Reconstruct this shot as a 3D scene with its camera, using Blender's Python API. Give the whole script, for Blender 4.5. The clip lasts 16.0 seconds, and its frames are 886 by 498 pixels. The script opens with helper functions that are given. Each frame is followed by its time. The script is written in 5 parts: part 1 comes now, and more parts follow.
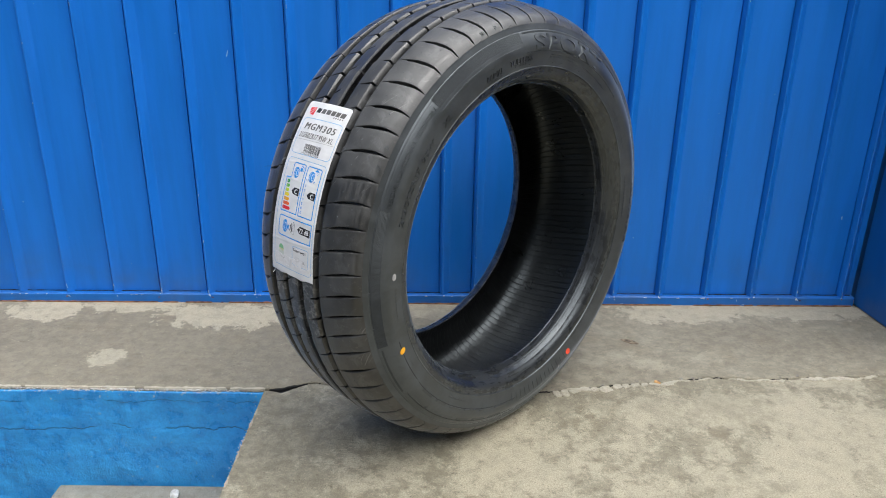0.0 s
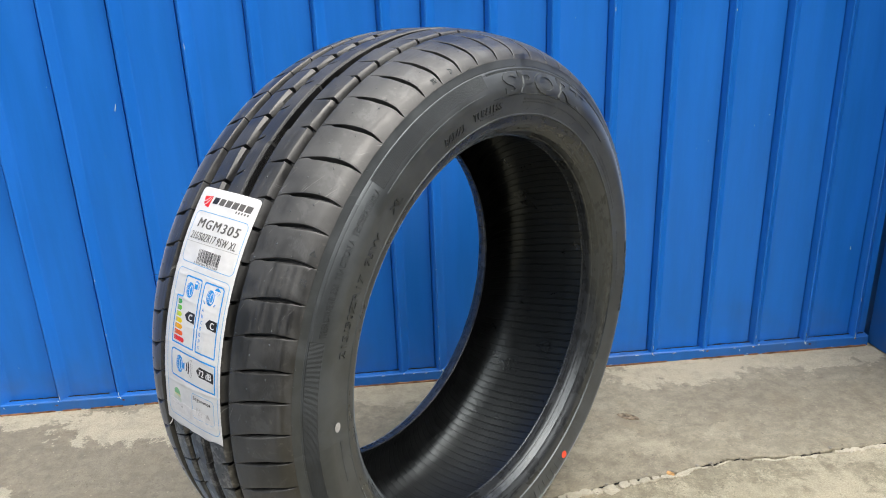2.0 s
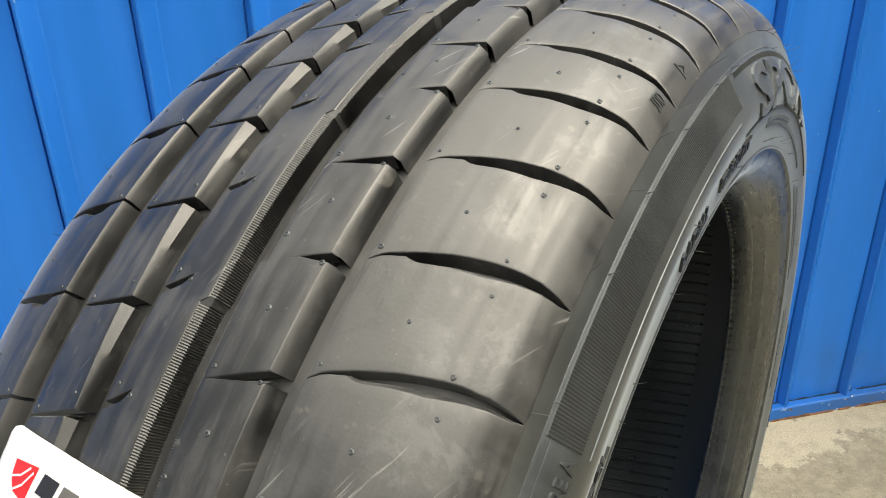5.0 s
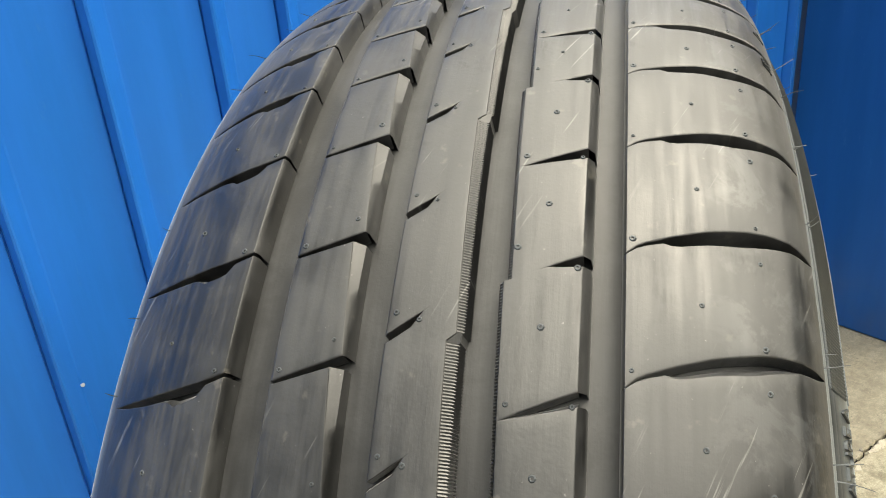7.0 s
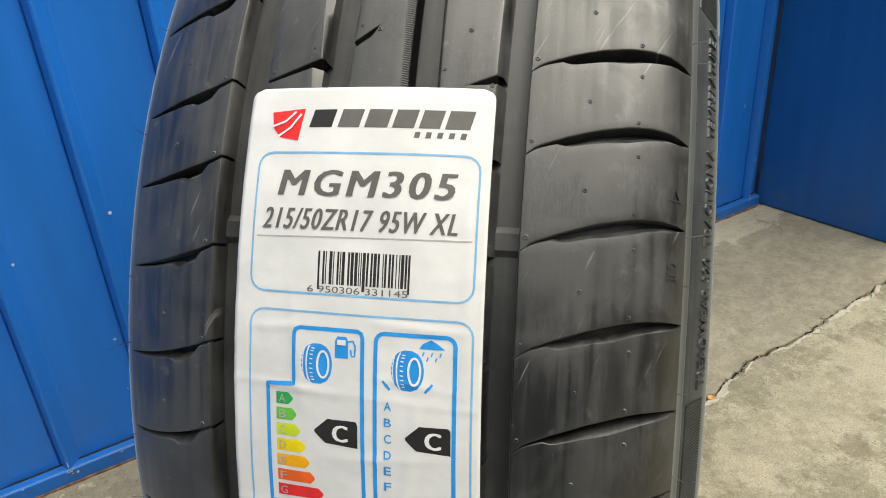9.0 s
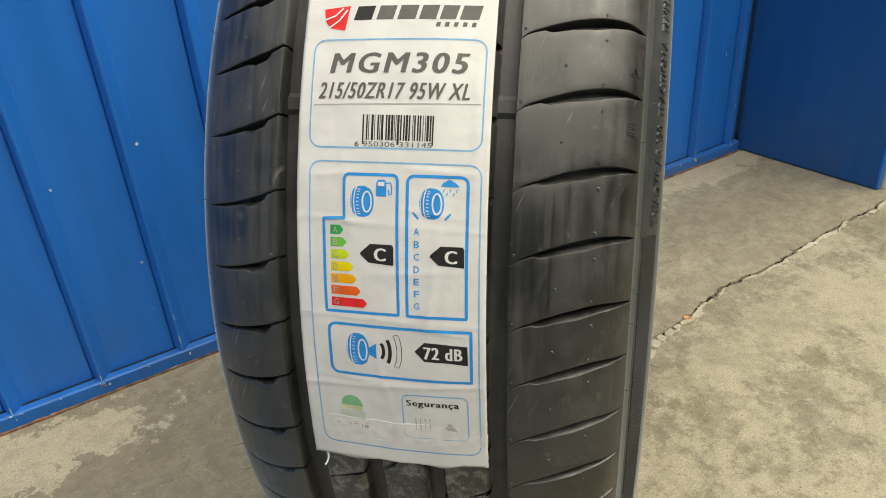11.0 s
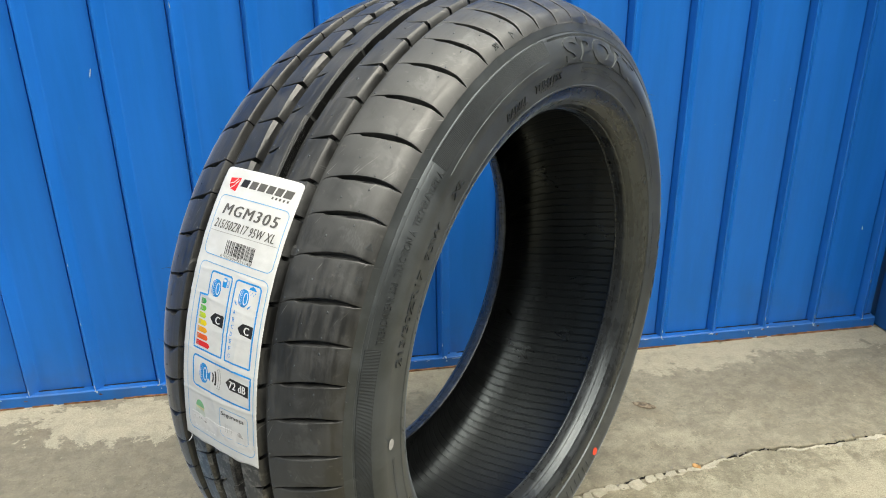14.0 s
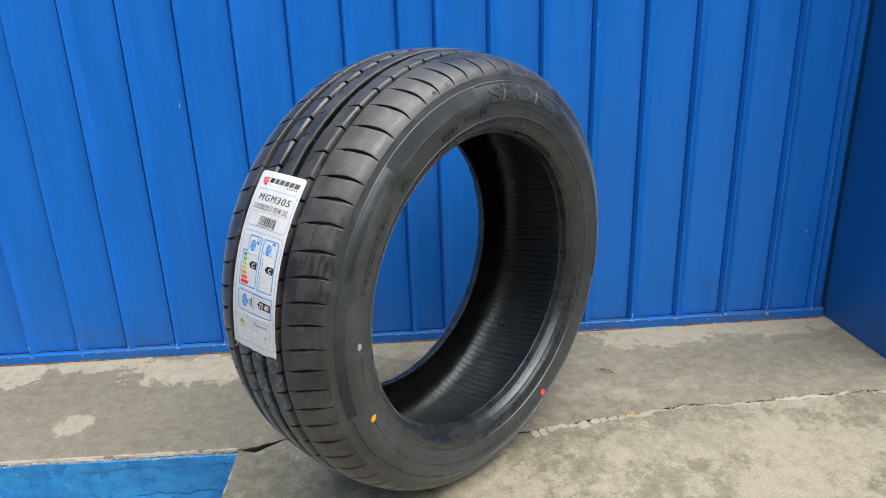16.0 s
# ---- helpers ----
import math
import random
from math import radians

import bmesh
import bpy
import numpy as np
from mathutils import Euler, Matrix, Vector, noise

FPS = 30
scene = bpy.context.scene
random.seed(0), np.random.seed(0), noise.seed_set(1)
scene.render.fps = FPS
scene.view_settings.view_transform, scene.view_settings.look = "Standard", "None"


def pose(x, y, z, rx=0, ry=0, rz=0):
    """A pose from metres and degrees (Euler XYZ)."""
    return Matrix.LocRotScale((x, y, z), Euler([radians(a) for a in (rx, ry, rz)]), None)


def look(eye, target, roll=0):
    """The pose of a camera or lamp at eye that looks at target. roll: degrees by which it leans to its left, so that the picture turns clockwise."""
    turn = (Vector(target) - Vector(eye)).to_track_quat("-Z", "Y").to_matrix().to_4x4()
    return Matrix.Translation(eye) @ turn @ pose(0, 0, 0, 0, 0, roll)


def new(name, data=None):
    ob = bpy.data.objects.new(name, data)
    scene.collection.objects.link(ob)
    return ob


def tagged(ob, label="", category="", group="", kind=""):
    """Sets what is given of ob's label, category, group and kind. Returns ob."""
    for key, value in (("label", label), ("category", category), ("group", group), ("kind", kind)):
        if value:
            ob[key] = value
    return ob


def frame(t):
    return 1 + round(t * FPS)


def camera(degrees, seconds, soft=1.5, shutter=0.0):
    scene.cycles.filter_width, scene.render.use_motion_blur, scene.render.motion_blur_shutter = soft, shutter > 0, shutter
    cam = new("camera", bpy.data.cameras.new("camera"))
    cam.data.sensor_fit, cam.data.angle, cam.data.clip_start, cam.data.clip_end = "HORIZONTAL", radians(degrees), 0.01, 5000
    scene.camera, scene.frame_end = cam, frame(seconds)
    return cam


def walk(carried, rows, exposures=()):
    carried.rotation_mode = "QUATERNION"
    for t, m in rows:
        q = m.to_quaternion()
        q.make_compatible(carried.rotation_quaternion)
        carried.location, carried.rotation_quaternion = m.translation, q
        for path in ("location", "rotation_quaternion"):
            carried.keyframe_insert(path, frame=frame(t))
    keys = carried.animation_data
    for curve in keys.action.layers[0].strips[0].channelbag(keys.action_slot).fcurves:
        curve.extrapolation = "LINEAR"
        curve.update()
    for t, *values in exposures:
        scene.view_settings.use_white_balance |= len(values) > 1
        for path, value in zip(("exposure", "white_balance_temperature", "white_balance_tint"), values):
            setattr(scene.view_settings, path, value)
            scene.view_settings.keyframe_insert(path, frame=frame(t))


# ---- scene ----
cam = camera(62.0, 16.0, soft=1.0)
PATH = [  # seconds, eye x y z in metres, yaw, pitch, roll in degrees
    (0, -0.0488, -1.0687, 0.6825, -0.28, -20.89, 0.84),
    (0.5, -0.0652, -1.0040, 0.6813, -2.34, -20.70, 1.83),
    (1, -0.0900, -0.9536, 0.6955, -4.66, -20.25, 1.52),
    (1.5, -0.0801, -0.8858, 0.7091, -4.94, -20.27, -0.30),
    (2, -0.0475, -0.8051, 0.6931, -4.26, -20.08, -2.07),
    (2.5, -0.0232, -0.7336, 0.7010, -2.63, -19.87, -3.08),
    (3, 0.0009, -0.6618, 0.6836, -1.61, -19.95, -3.00),
    (3.2, 0.0012, -0.6252, 0.6763, -1.70, -20.08, -2.55),
    (5.3, -0.1483, -0.3302, 0.6568, -15.60, -24.62, -1.37),
    (5.5, -0.1662, -0.3187, 0.6500, -18.58, -24.95, -1.50),
    (6, -0.1944, -0.2985, 0.6432, -23.90, -26.45, -2.65),
    (6.5, -0.2233, -0.2922, 0.6469, -27.57, -25.87, -3.90),
    (7, -0.2314, -0.2951, 0.6587, -30.56, -23.11, -4.92),
    (7.5, -0.2376, -0.3038, 0.6704, -32.59, -20.90, -4.74),
    (8, -0.2599, -0.3441, 0.6399, -31.95, -21.53, -3.83),
    (8.5, -0.2721, -0.3737, 0.6182, -30.40, -23.81, -3.27),
    (9, -0.2845, -0.3941, 0.5861, -29.86, -26.66, -4.08),
    (9.5, -0.3119, -0.4067, 0.5674, -30.37, -29.11, -4.17),
    (9.7, -0.3201, -0.4110, 0.5638, -30.62, -29.52, -3.77),
    (11.8, -0.3404, -0.4953, 0.5991, -30.12, -29.03, -4.19),
    (12, -0.3350, -0.5019, 0.6021, -29.74, -28.85, -4.07),
    (12.5, -0.3061, -0.5330, 0.6106, -27.02, -28.28, -4.16),
    (13, -0.2615, -0.5751, 0.6281, -21.26, -26.78, -4.03),
    (13.5, -0.2009, -0.6343, 0.6520, -13.96, -24.34, -2.52),
    (14, -0.1268, -0.7139, 0.6804, -8.13, -22.34, -0.73),
    (14.5, -0.0619, -0.8112, 0.7084, -4.17, -21.37, -0.07),
    (15, -0.0348, -0.8939, 0.7223, -1.65, -20.76, -1.20),
    (15.5, -0.0361, -0.9656, 0.7249, -1.90, -21.22, -2.27),
    (16, -0.0311, -1.0281, 0.7468, -2.24, -20.82, -2.00),
]
EXPOSURES = [  # seconds, stops, kelvin, tint
    (0, 0.72, 6450, 9), (1.5, 0.83, 6650, 9), (2.5, 1.03, 7050, 9), (3.2, 1.1, 7300, 8), (5.4, 1.25, 7750, 5), (7.0, 1.24, 7750, 4), (7.5, 1.35, 7550, 4), (8.0, 1.05, 7600, 5), (9.0, 0.77, 7350, 5), (9.5, 0.63, 7750, 4), (12, 0.64, 7900, 4), (13.5, 0.85, 7450, 3), (14.5, 0.93, 7000, 3), (16, 0.77, 6550, 9)]
walk(cam, [(t, pose(x, y, z, 90 + pitch, 0, yaw) @ pose(0, 0, 0, 0, 0, roll)) for t, x, y, z, yaw, pitch, roll in PATH], EXPOSURES)

# ---- daylight: bright overcast sky, soft sun from the front and right ----
SUN_FROM = Vector((0.52, -0.40, 1.25)).normalized()
world = bpy.data.worlds.new("sky")
scene.world = world
world.use_nodes = True
wn, wl = world.node_tree.nodes, world.node_tree.links
sky = wn.new("ShaderNodeTexSky")
sky.sky_type, sky.sun_disc = "NISHITA", False
sky.sun_elevation = math.asin(SUN_FROM.z)
sky.sun_rotation = math.atan2(SUN_FROM.x, SUN_FROM.y)
sky.air_density, sky.dust_density, sky.ozone_density = 1.0, 4.0, 1.0
grey = wn.new("ShaderNodeHueSaturation")
grey.inputs["Saturation"].default_value = 0.40
wl.new(sky.outputs["Color"], grey.inputs["Color"])
wl.new(grey.outputs["Color"], wn["Background"].inputs["Color"])
wn["Background"].inputs["Strength"].default_value = 0.115
lamp = bpy.data.lights.new("sun", "SUN")
lamp.energy, lamp.angle, lamp.color = 2.9, radians(100), (1.0, 0.998, 0.99)
sun = new("sun", lamp)
sun.matrix_world = look(SUN_FROM * 20, (0, 0, 0))


# ---- helpers ----
def lerp(a, b, t):
    return a + (b - a) * t


def table(points):
    """A piecewise linear function through (x, value) pairs."""
    xs, ys = [p[0] for p in points], [p[1] for p in points]
    return lambda x: float(np.interp(x, xs, ys))


def mesh_of(name, verts, faces, smooth=True, sharp=None):
    me = bpy.data.meshes.new(name)
    me.from_pydata([tuple(v) for v in verts], [], faces)
    if smooth:
        me.polygons.foreach_set("use_smooth", [True] * len(me.polygons))
    me.update()
    if sharp:
        me.set_sharp_from_angle(angle=radians(sharp))
    return me


def part(name, data, material, parent=None, label=""):
    """Links a bmesh or mesh as one object under a thing or part."""
    if isinstance(data, bmesh.types.BMesh):
        me = bpy.data.meshes.new(name)
        data.to_mesh(me)
        data.free()
        data = me
    ob = new(name, data)
    if material and not data.materials:
        data.materials.append(material)
    if parent:
        ob.parent = parent
    if label:
        ob["label"] = label
    return ob


def box_mesh(name, lo, hi, bevel=0.0, segments=2):
    bm = bmesh.new()
    bmesh.ops.create_cube(bm, size=1)
    for v in bm.verts:
        v.co = Vector([lerp(lo[i], hi[i], v.co[i] + 0.5) for i in range(3)])
    if bevel:
        bmesh.ops.bevel(bm, geom=bm.edges[:], offset=bevel, segments=segments, affect="EDGES", profile=0.6)
    me = bpy.data.meshes.new(name)
    bm.to_mesh(me)
    bm.free()
    return me


# ---- materials ----
class Mat:
    """A small wrapper to lay out node materials."""

    def __init__(self, name, rough=0.5, metal=0.0, spec=0.5):
        self.m = bpy.data.materials.new(name)
        self.m.use_nodes = True
        self.n, self.l = self.m.node_tree.nodes, self.m.node_tree.links
        self.b = self.n["Principled BSDF"]
        self.b.inputs["Roughness"].default_value = rough
        self.b.inputs["Metallic"].default_value = metal
        self.b.inputs["Specular IOR Level"].default_value = spec

    def put(self, value, socket):
        if hasattr(value, "is_linked"):
            self.l.new(value, socket)
        elif isinstance(value, (tuple, list)) and len(value) == 3 and socket.type == "RGBA":
            socket.default_value = (*value, 1)
        else:
            socket.default_value = value
        return self

    def math(self, op, a, b=0.0, c=0.0, clamp=False):
        n = self.n.new("ShaderNodeMath")
        n.operation, n.use_clamp = op, clamp
        for value, s in zip((a, b, c), n.inputs):
            self.put(value, s)
        return n.outputs[0]

    def xyz(self, vector):
        n = self.n.new("ShaderNodeSeparateXYZ")
        self.l.new(vector, n.inputs[0])
        return n.outputs

    def vec(self, x, y, z):
        n = self.n.new("ShaderNodeCombineXYZ")
        for value, s in zip((x, y, z), n.inputs):
            self.put(value, s)
        return n.outputs[0]

    def coords(self, ob=None):
        n = self.n.new("ShaderNodeTexCoord")
        n.object = ob
        return n.outputs["Object"]

    def position(self):
        return self.n.new("ShaderNodeNewGeometry").outputs["Position"]

    def noise(self, vector, scale, detail=4.0, rough=0.55, distort=0.0):
        n = self.n.new("ShaderNodeTexNoise")
        self.l.new(vector, n.inputs["Vector"])
        for key, value in (("Scale", scale), ("Detail", detail), ("Roughness", rough), ("Distortion", distort)):
            n.inputs[key].default_value = value
        return n.outputs["Fac"]

    def voronoi(self, vector, scale, feature="F1"):
        n = self.n.new("ShaderNodeTexVoronoi")
        n.feature = feature
        self.l.new(vector, n.inputs["Vector"])
        n.inputs["Scale"].default_value = scale
        return n.outputs["Distance"]

    def ramp(self, fac, lo, hi, a=0.0, b=1.0):
        n = self.n.new("ShaderNodeMapRange")
        n.interpolation_type = "SMOOTHSTEP"
        for key, value in zip(("Value", "From Min", "From Max", "To Min", "To Max"), (fac, lo, hi, a, b)):
            self.put(value, n.inputs[key])
        return n.outputs["Result"]

    def mix(self, fac, a, b, blend="MIX"):
        n = self.n.new("ShaderNodeMix")
        n.data_type, n.blend_type = "RGBA", blend
        self.put(fac, n.inputs["Factor"])
        self.put(a, n.inputs[6]), self.put(b, n.inputs[7])
        return n.outputs[2]

    def bump(self, height, strength=0.3, distance=0.001, normal=None):
        n = self.n.new("ShaderNodeBump")
        n.inputs["Strength"].default_value, n.inputs["Distance"].default_value = strength, distance
        self.l.new(height, n.inputs["Height"])
        if normal:
            self.l.new(normal, n.inputs["Normal"])
        self.l.new(n.outputs[0], self.b.inputs["Normal"])
        return n.outputs[0]

    def set(self, **values):
        for key, value in values.items():
            self.put(value, self.b.inputs[{"color": "Base Color", "rough": "Roughness", "spec": "Specular IOR Level", "coat": "Coat Weight"}[key]])
        return self.m


def plain(name, color, rough=0.5, spec=0.5, spread=0.08, scale=60):
    """A nearly plain surface with a little unevenness in tone and gloss."""
    k = Mat(name, rough, spec=spec)
    f = k.noise(k.position(), scale, 5)
    dark = tuple(c * (1 - spread * 2) for c in color)
    light = tuple(min(1, c * (1 + spread)) for c in color)
    return k.set(color=k.mix(k.ramp(f, 0.3, 0.7), dark, light), rough=k.ramp(f, 0.2, 0.8, rough - 0.06, rough + 0.06))


def blue_steel(name, color, rough):
    k = Mat(name, rough, spec=0.35)
    p = k.position()
    x, y, z = k.xyz(p)
    streak = k.noise(k.vec(k.math("MULTIPLY", x, 9.0), k.math("MULTIPLY", y, 9.0), k.math("MULTIPLY", z, 0.9)), 4, 5)
    cloud = k.noise(p, 3.5, 4)
    grime = k.math("MULTIPLY", k.ramp(z, 0.16, 0.0), k.ramp(k.noise(p, 14, 5), 0.35, 0.75), clamp=True)
    base = k.mix(k.ramp(streak, 0.25, 0.75), tuple(c * 0.9 for c in color), tuple(c * 1.08 for c in color))
    base = k.mix(k.math("MULTIPLY", k.ramp(cloud, 0.35, 0.8), 0.18), base, (0.02, 0.17, 0.5))
    base = k.mix(k.math("MULTIPLY", grime, 0.35), base, (0.09, 0.12, 0.16))
    scuff = k.ramp(k.noise(k.vec(k.math("MULTIPLY", x, 3.0), k.math("MULTIPLY", y, 3.0), z), 30, 8, 0.75), 0.60, 0.72)
    base = k.mix(k.math("MULTIPLY", scuff, 0.16), base, (0.10, 0.26, 0.52))
    k.bump(k.math("ADD", k.noise(p, 5, 3), k.math("MULTIPLY", k.noise(p, 420, 3), 0.02)), 0.12, 0.004)
    return k.set(color=base, rough=k.ramp(streak, 0.2, 0.8, rough - 0.07, rough + 0.1))


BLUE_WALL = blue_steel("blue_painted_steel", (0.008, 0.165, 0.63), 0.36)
# The wall's blue darkened: the side wall's shade is put into its colour.
BLUE_SHADED = blue_steel("shaded_blue_steel_sheet", (0.0050, 0.103, 0.360), 0.4)
BLUE_FOOT = blue_steel("blue_painted_channel", (0.007, 0.135, 0.50), 0.42)
LIME = plain("white_lime_crumbs", (0.70, 0.70, 0.68), 0.85, 0.25, 0.15, 220)


def blue_plaster():
    k = Mat("blue_painted_plaster", 0.5)
    p = k.position()
    f, g = k.noise(p, 26, 8, 0.62), k.noise(p, 240, 5, 0.65)
    base = k.mix(k.ramp(f, 0.3, 0.7), (0.026, 0.27, 0.68), (0.048, 0.39, 0.84))
    base = k.mix(k.math("MULTIPLY", k.ramp(k.noise(p, 9, 5), 0.5, 0.75), 0.45), base, (0.006, 0.13, 0.40))
    base = k.mix(k.math("MULTIPLY", k.ramp(g, 0.4, 0.7), 0.3), base, (0.006, 0.15, 0.46))
    z = k.xyz(p)[2]
    chips = k.ramp(k.math("ADD", k.noise(p, 60, 8, 0.7), k.ramp(z, -0.03, 0.0, 0.0, 0.09)), 0.66, 0.69)
    base = k.mix(k.math("MULTIPLY", chips, 0.75), base, (0.40, 0.52, 0.60))
    stain = k.ramp(k.noise(p, 36, 9, 0.72), 0.62, 0.70)
    base = k.mix(k.math("MULTIPLY", stain, 0.55), base, (0.03, 0.07, 0.13))
    # Two old cracks that wander along the wall.
    x = k.xyz(p)[0]
    depth = None
    for level, swing, wide, amount in ((-0.078, 0.055, 0.0011, 0.8), (-0.024, 0.03, 0.0007, 0.55)):
        slow, quick = k.noise(k.vec(x, level, 0.0), 7, 3, 0.6), k.noise(k.vec(x, level, 3.0), 45, 6, 0.75)
        line = k.math("ADD", k.math("MULTIPLY", k.math("SUBTRACT", slow, 0.5), swing), k.math("ADD", k.math("MULTIPLY", k.math("SUBTRACT", quick, 0.5), 0.022), level))
        gap = k.math("MULTIPLY", k.ramp(k.math("ABSOLUTE", k.math("SUBTRACT", z, line)), wide, wide * 0.3), k.ramp(k.noise(p, 16, 4), 0.40, 0.50))
        base = k.mix(k.math("MULTIPLY", gap, amount), base, (0.004, 0.03, 0.09))
        depth = k.math("ADD", depth, gap) if depth else gap
    drip = k.math("MULTIPLY", k.ramp(k.noise(k.vec(k.math("MULTIPLY", x, 26.0), 0.0, k.math("MULTIPLY", z, 3.0)), 1, 5), 0.58, 0.70), 0.4)
    base = k.mix(drip, base, (0.006, 0.10, 0.33))
    k.bump(k.math("SUBTRACT", k.math("ADD", f, k.math("MULTIPLY", g, 0.25)), k.math("MULTIPLY", depth, 0.6)), 1.0, 0.005)
    return k.set(color=base, rough=k.ramp(f, 0.3, 0.7, 0.22, 0.42))


BLUE_PLASTER = blue_plaster()


def concrete(name, dark, mid, light, blobs=(), mottled=0.5, cover=0.5, scale=1.0, soft=0.04, dull_areas=()):
    """Cement floor: fine grit, cloudy tone, worn light patches of their own shape."""
    k = Mat(name, 0.75, spec=0.3)
    p = k.position()
    x, y, z = k.xyz(p)
    cloud, fine, grit = k.noise(p, 3.2, 12, 0.72), k.noise(p, 40, 10, 0.78), k.noise(p, 430, 5, 0.8)
    base = k.mix(k.ramp(cloud, 0.32, 0.68), dark, mid)
    base = k.mix(k.math("MULTIPLY", k.ramp(fine, 0.40, 0.62), 0.50), base, light)
    base = k.mix(k.math("MULTIPLY", k.ramp(k.noise(p, 62, 9, 0.75), 0.50, 0.64), 0.42), base, tuple(c * 0.62 for c in dark))
    stain = k.math("MULTIPLY", k.ramp(k.noise(p, 7, 10, 0.72), 0.50, 0.66), 0.24)
    base = k.mix(stain, base, (dark[0] * 0.92, dark[1] * 0.76, dark[2] * 0.56))
    worn = k.noise(p, 15 * scale, 15, 0.84)
    patch = k.noise(p, 2.6, 6, 0.6)
    limit = k.math("ADD", k.math("MULTIPLY", k.math("SUBTRACT", 0.5, patch), 0.85), cover)
    rub = k.ramp(fine, 0.34, 0.58, 0.5, 1.0)
    pale = k.math("MULTIPLY", k.ramp(k.math("SUBTRACT", worn, limit), 0.03 - soft, 0.03 + soft), rub)
    base = k.mix(k.math("MULTIPLY", pale, mottled), base, light)
    edge = k.math("MULTIPLY", k.math("SUBTRACT", k.noise(p, 22, 12, 0.74), 0.5), 3.6)
    for cx, cy, rx, ry, amount in dull_areas:  # broad ragged areas of darker tone
        dx, dy = k.math("DIVIDE", k.math("SUBTRACT", x, cx), rx), k.math("DIVIDE", k.math("SUBTRACT", y, cy), ry)
        far = k.math("ADD", k.math("SQRT", k.math("ADD", k.math("MULTIPLY", dx, dx), k.math("MULTIPLY", dy, dy))), k.math("MULTIPLY", edge, 0.5))
        base = k.mix(k.math("MULTIPLY", k.ramp(far, 1.25, 0.7), amount), base, (dark[0] * 0.54, dark[1] * 0.49, dark[2] * 0.47))
    for cx, cy, rx, ry, amount in blobs:
        dx, dy = k.math("DIVIDE", k.math("SUBTRACT", x, cx), rx), k.math("DIVIDE", k.math("SUBTRACT", y, cy), ry)
        far = k.math("ADD", k.math("SQRT", k.math("ADD", k.math("MULTIPLY", dx, dx), k.math("MULTIPLY", dy, dy))), edge)
        base = k.mix(k.math("MULTIPLY", k.math("MULTIPLY", k.ramp(far, 1.03, 0.95), rub), amount), base, light)
    pits = k.math("MULTIPLY", k.ramp(k.voronoi(p, 150), 0.22, 0.10), k.ramp(k.noise(p, 30, 4), 0.46, 0.60))
    base = k.mix(k.math("MULTIPLY", pits, 0.6), base, tuple(c * 0.4 for c in dark))
    speck = k.ramp(k.noise(p, 95, 3), 0.68, 0.73)
    base = k.mix(k.math("MULTIPLY", speck, 0.5), base, tuple(c * 0.45 for c in dark))
    dots = k.ramp(k.noise(p, 190, 2), 0.69, 0.73)
    base = k.mix(k.math("MULTIPLY", dots, 0.5), base, tuple(min(0.75, c * 1.3) for c in light))
    base = k.mix(k.math("MULTIPLY", k.ramp(grit, 0.40, 0.60), 0.44), base, tuple(c * 0.58 for c in mid))
    height = k.math("ADD", k.math("MULTIPLY", fine, 0.9), k.math("ADD", k.math("MULTIPLY", grit, 0.6), k.math("MULTIPLY", worn, 1.0)))
    k.bump(k.math("SUBTRACT", height, k.math("MULTIPLY", pits, 0.5)), 0.7, 0.003)
    return k.set(color=base, rough=k.ramp(fine, 0.3, 0.7, 0.62, 0.85))


CEMENT = concrete("grey_cement", (0.237, 0.213, 0.159), (0.317, 0.289, 0.217), (0.547, 0.490, 0.365),
                  ((0.340, 0.130, 0.045, 0.016, 0.35), (0.460, 0.160, 0.030, 0.022, 0.3), (0.300, 0.175, 0.030, 0.014, 0.3), (0.707, 0.373, 0.2, 0.045, 0.95), (0.465, 0.357, 0.13, 0.05, 0.95), (-0.465, 0.314, 0.17, 0.055, 1), (-0.707, 0.360, 0.12, 0.035, 1), (-0.869, 0.337, 0.08, 0.05, 1), (-0.662, 0.136, 0.035, 0.035, 0.8), (0.303, 0.145, 0.1, 0.02, 0.3), (-0.020, 0.350, 0.14, 0.04, 0.6)), 0.16, 0.6, dull_areas=((-0.55, 0.20, 0.55, 0.20, 0.34), (0.62, 0.24, 0.20, 0.07, 0.16)))
RAMP = concrete("worn_cement", (0.204, 0.184, 0.131), (0.283, 0.259, 0.188), (0.527, 0.478, 0.355),
                ((0.424, -0.020, 0.22, 0.05, 0.5), (0.525, -0.220, 0.22, 0.08, 0.45), (0.959, -0.150, 0.2, 0.08, 0.5)), 0.92, 0.515, 1.0, 0.04)
STEP = concrete("smooth_cement_step", (0.27, 0.262, 0.22), (0.34, 0.33, 0.28), (0.44, 0.42, 0.36), (), 0.2, 0.62)
YARD = concrete("yard_cement", (0.150, 0.158, 0.165), (0.195, 0.204, 0.212), (0.28, 0.29, 0.30), (), 0.4, 0.55)
MORTAR = concrete("pale_mortar", (0.40, 0.368, 0.285), (0.54, 0.50, 0.395), (0.70, 0.65, 0.53), (), 0.5, 0.5)
YARD_WALL = plain("grey_plaster", (0.16, 0.185, 0.215), 0.85, 0.2, 0.1, 9)
CREAM = plain("cream_plaster", (0.70, 0.64, 0.52), 0.8, 0.3, 0.07, 25)
# Near-black that also puts the joint's shade into colour.
DARK_GAP = plain("dark_joint", (0.02, 0.02, 0.02), 0.9, 0.2)
RUST = plain("rusty_steel", (0.22, 0.11, 0.06), 0.85, 0.25, 0.3, 90)
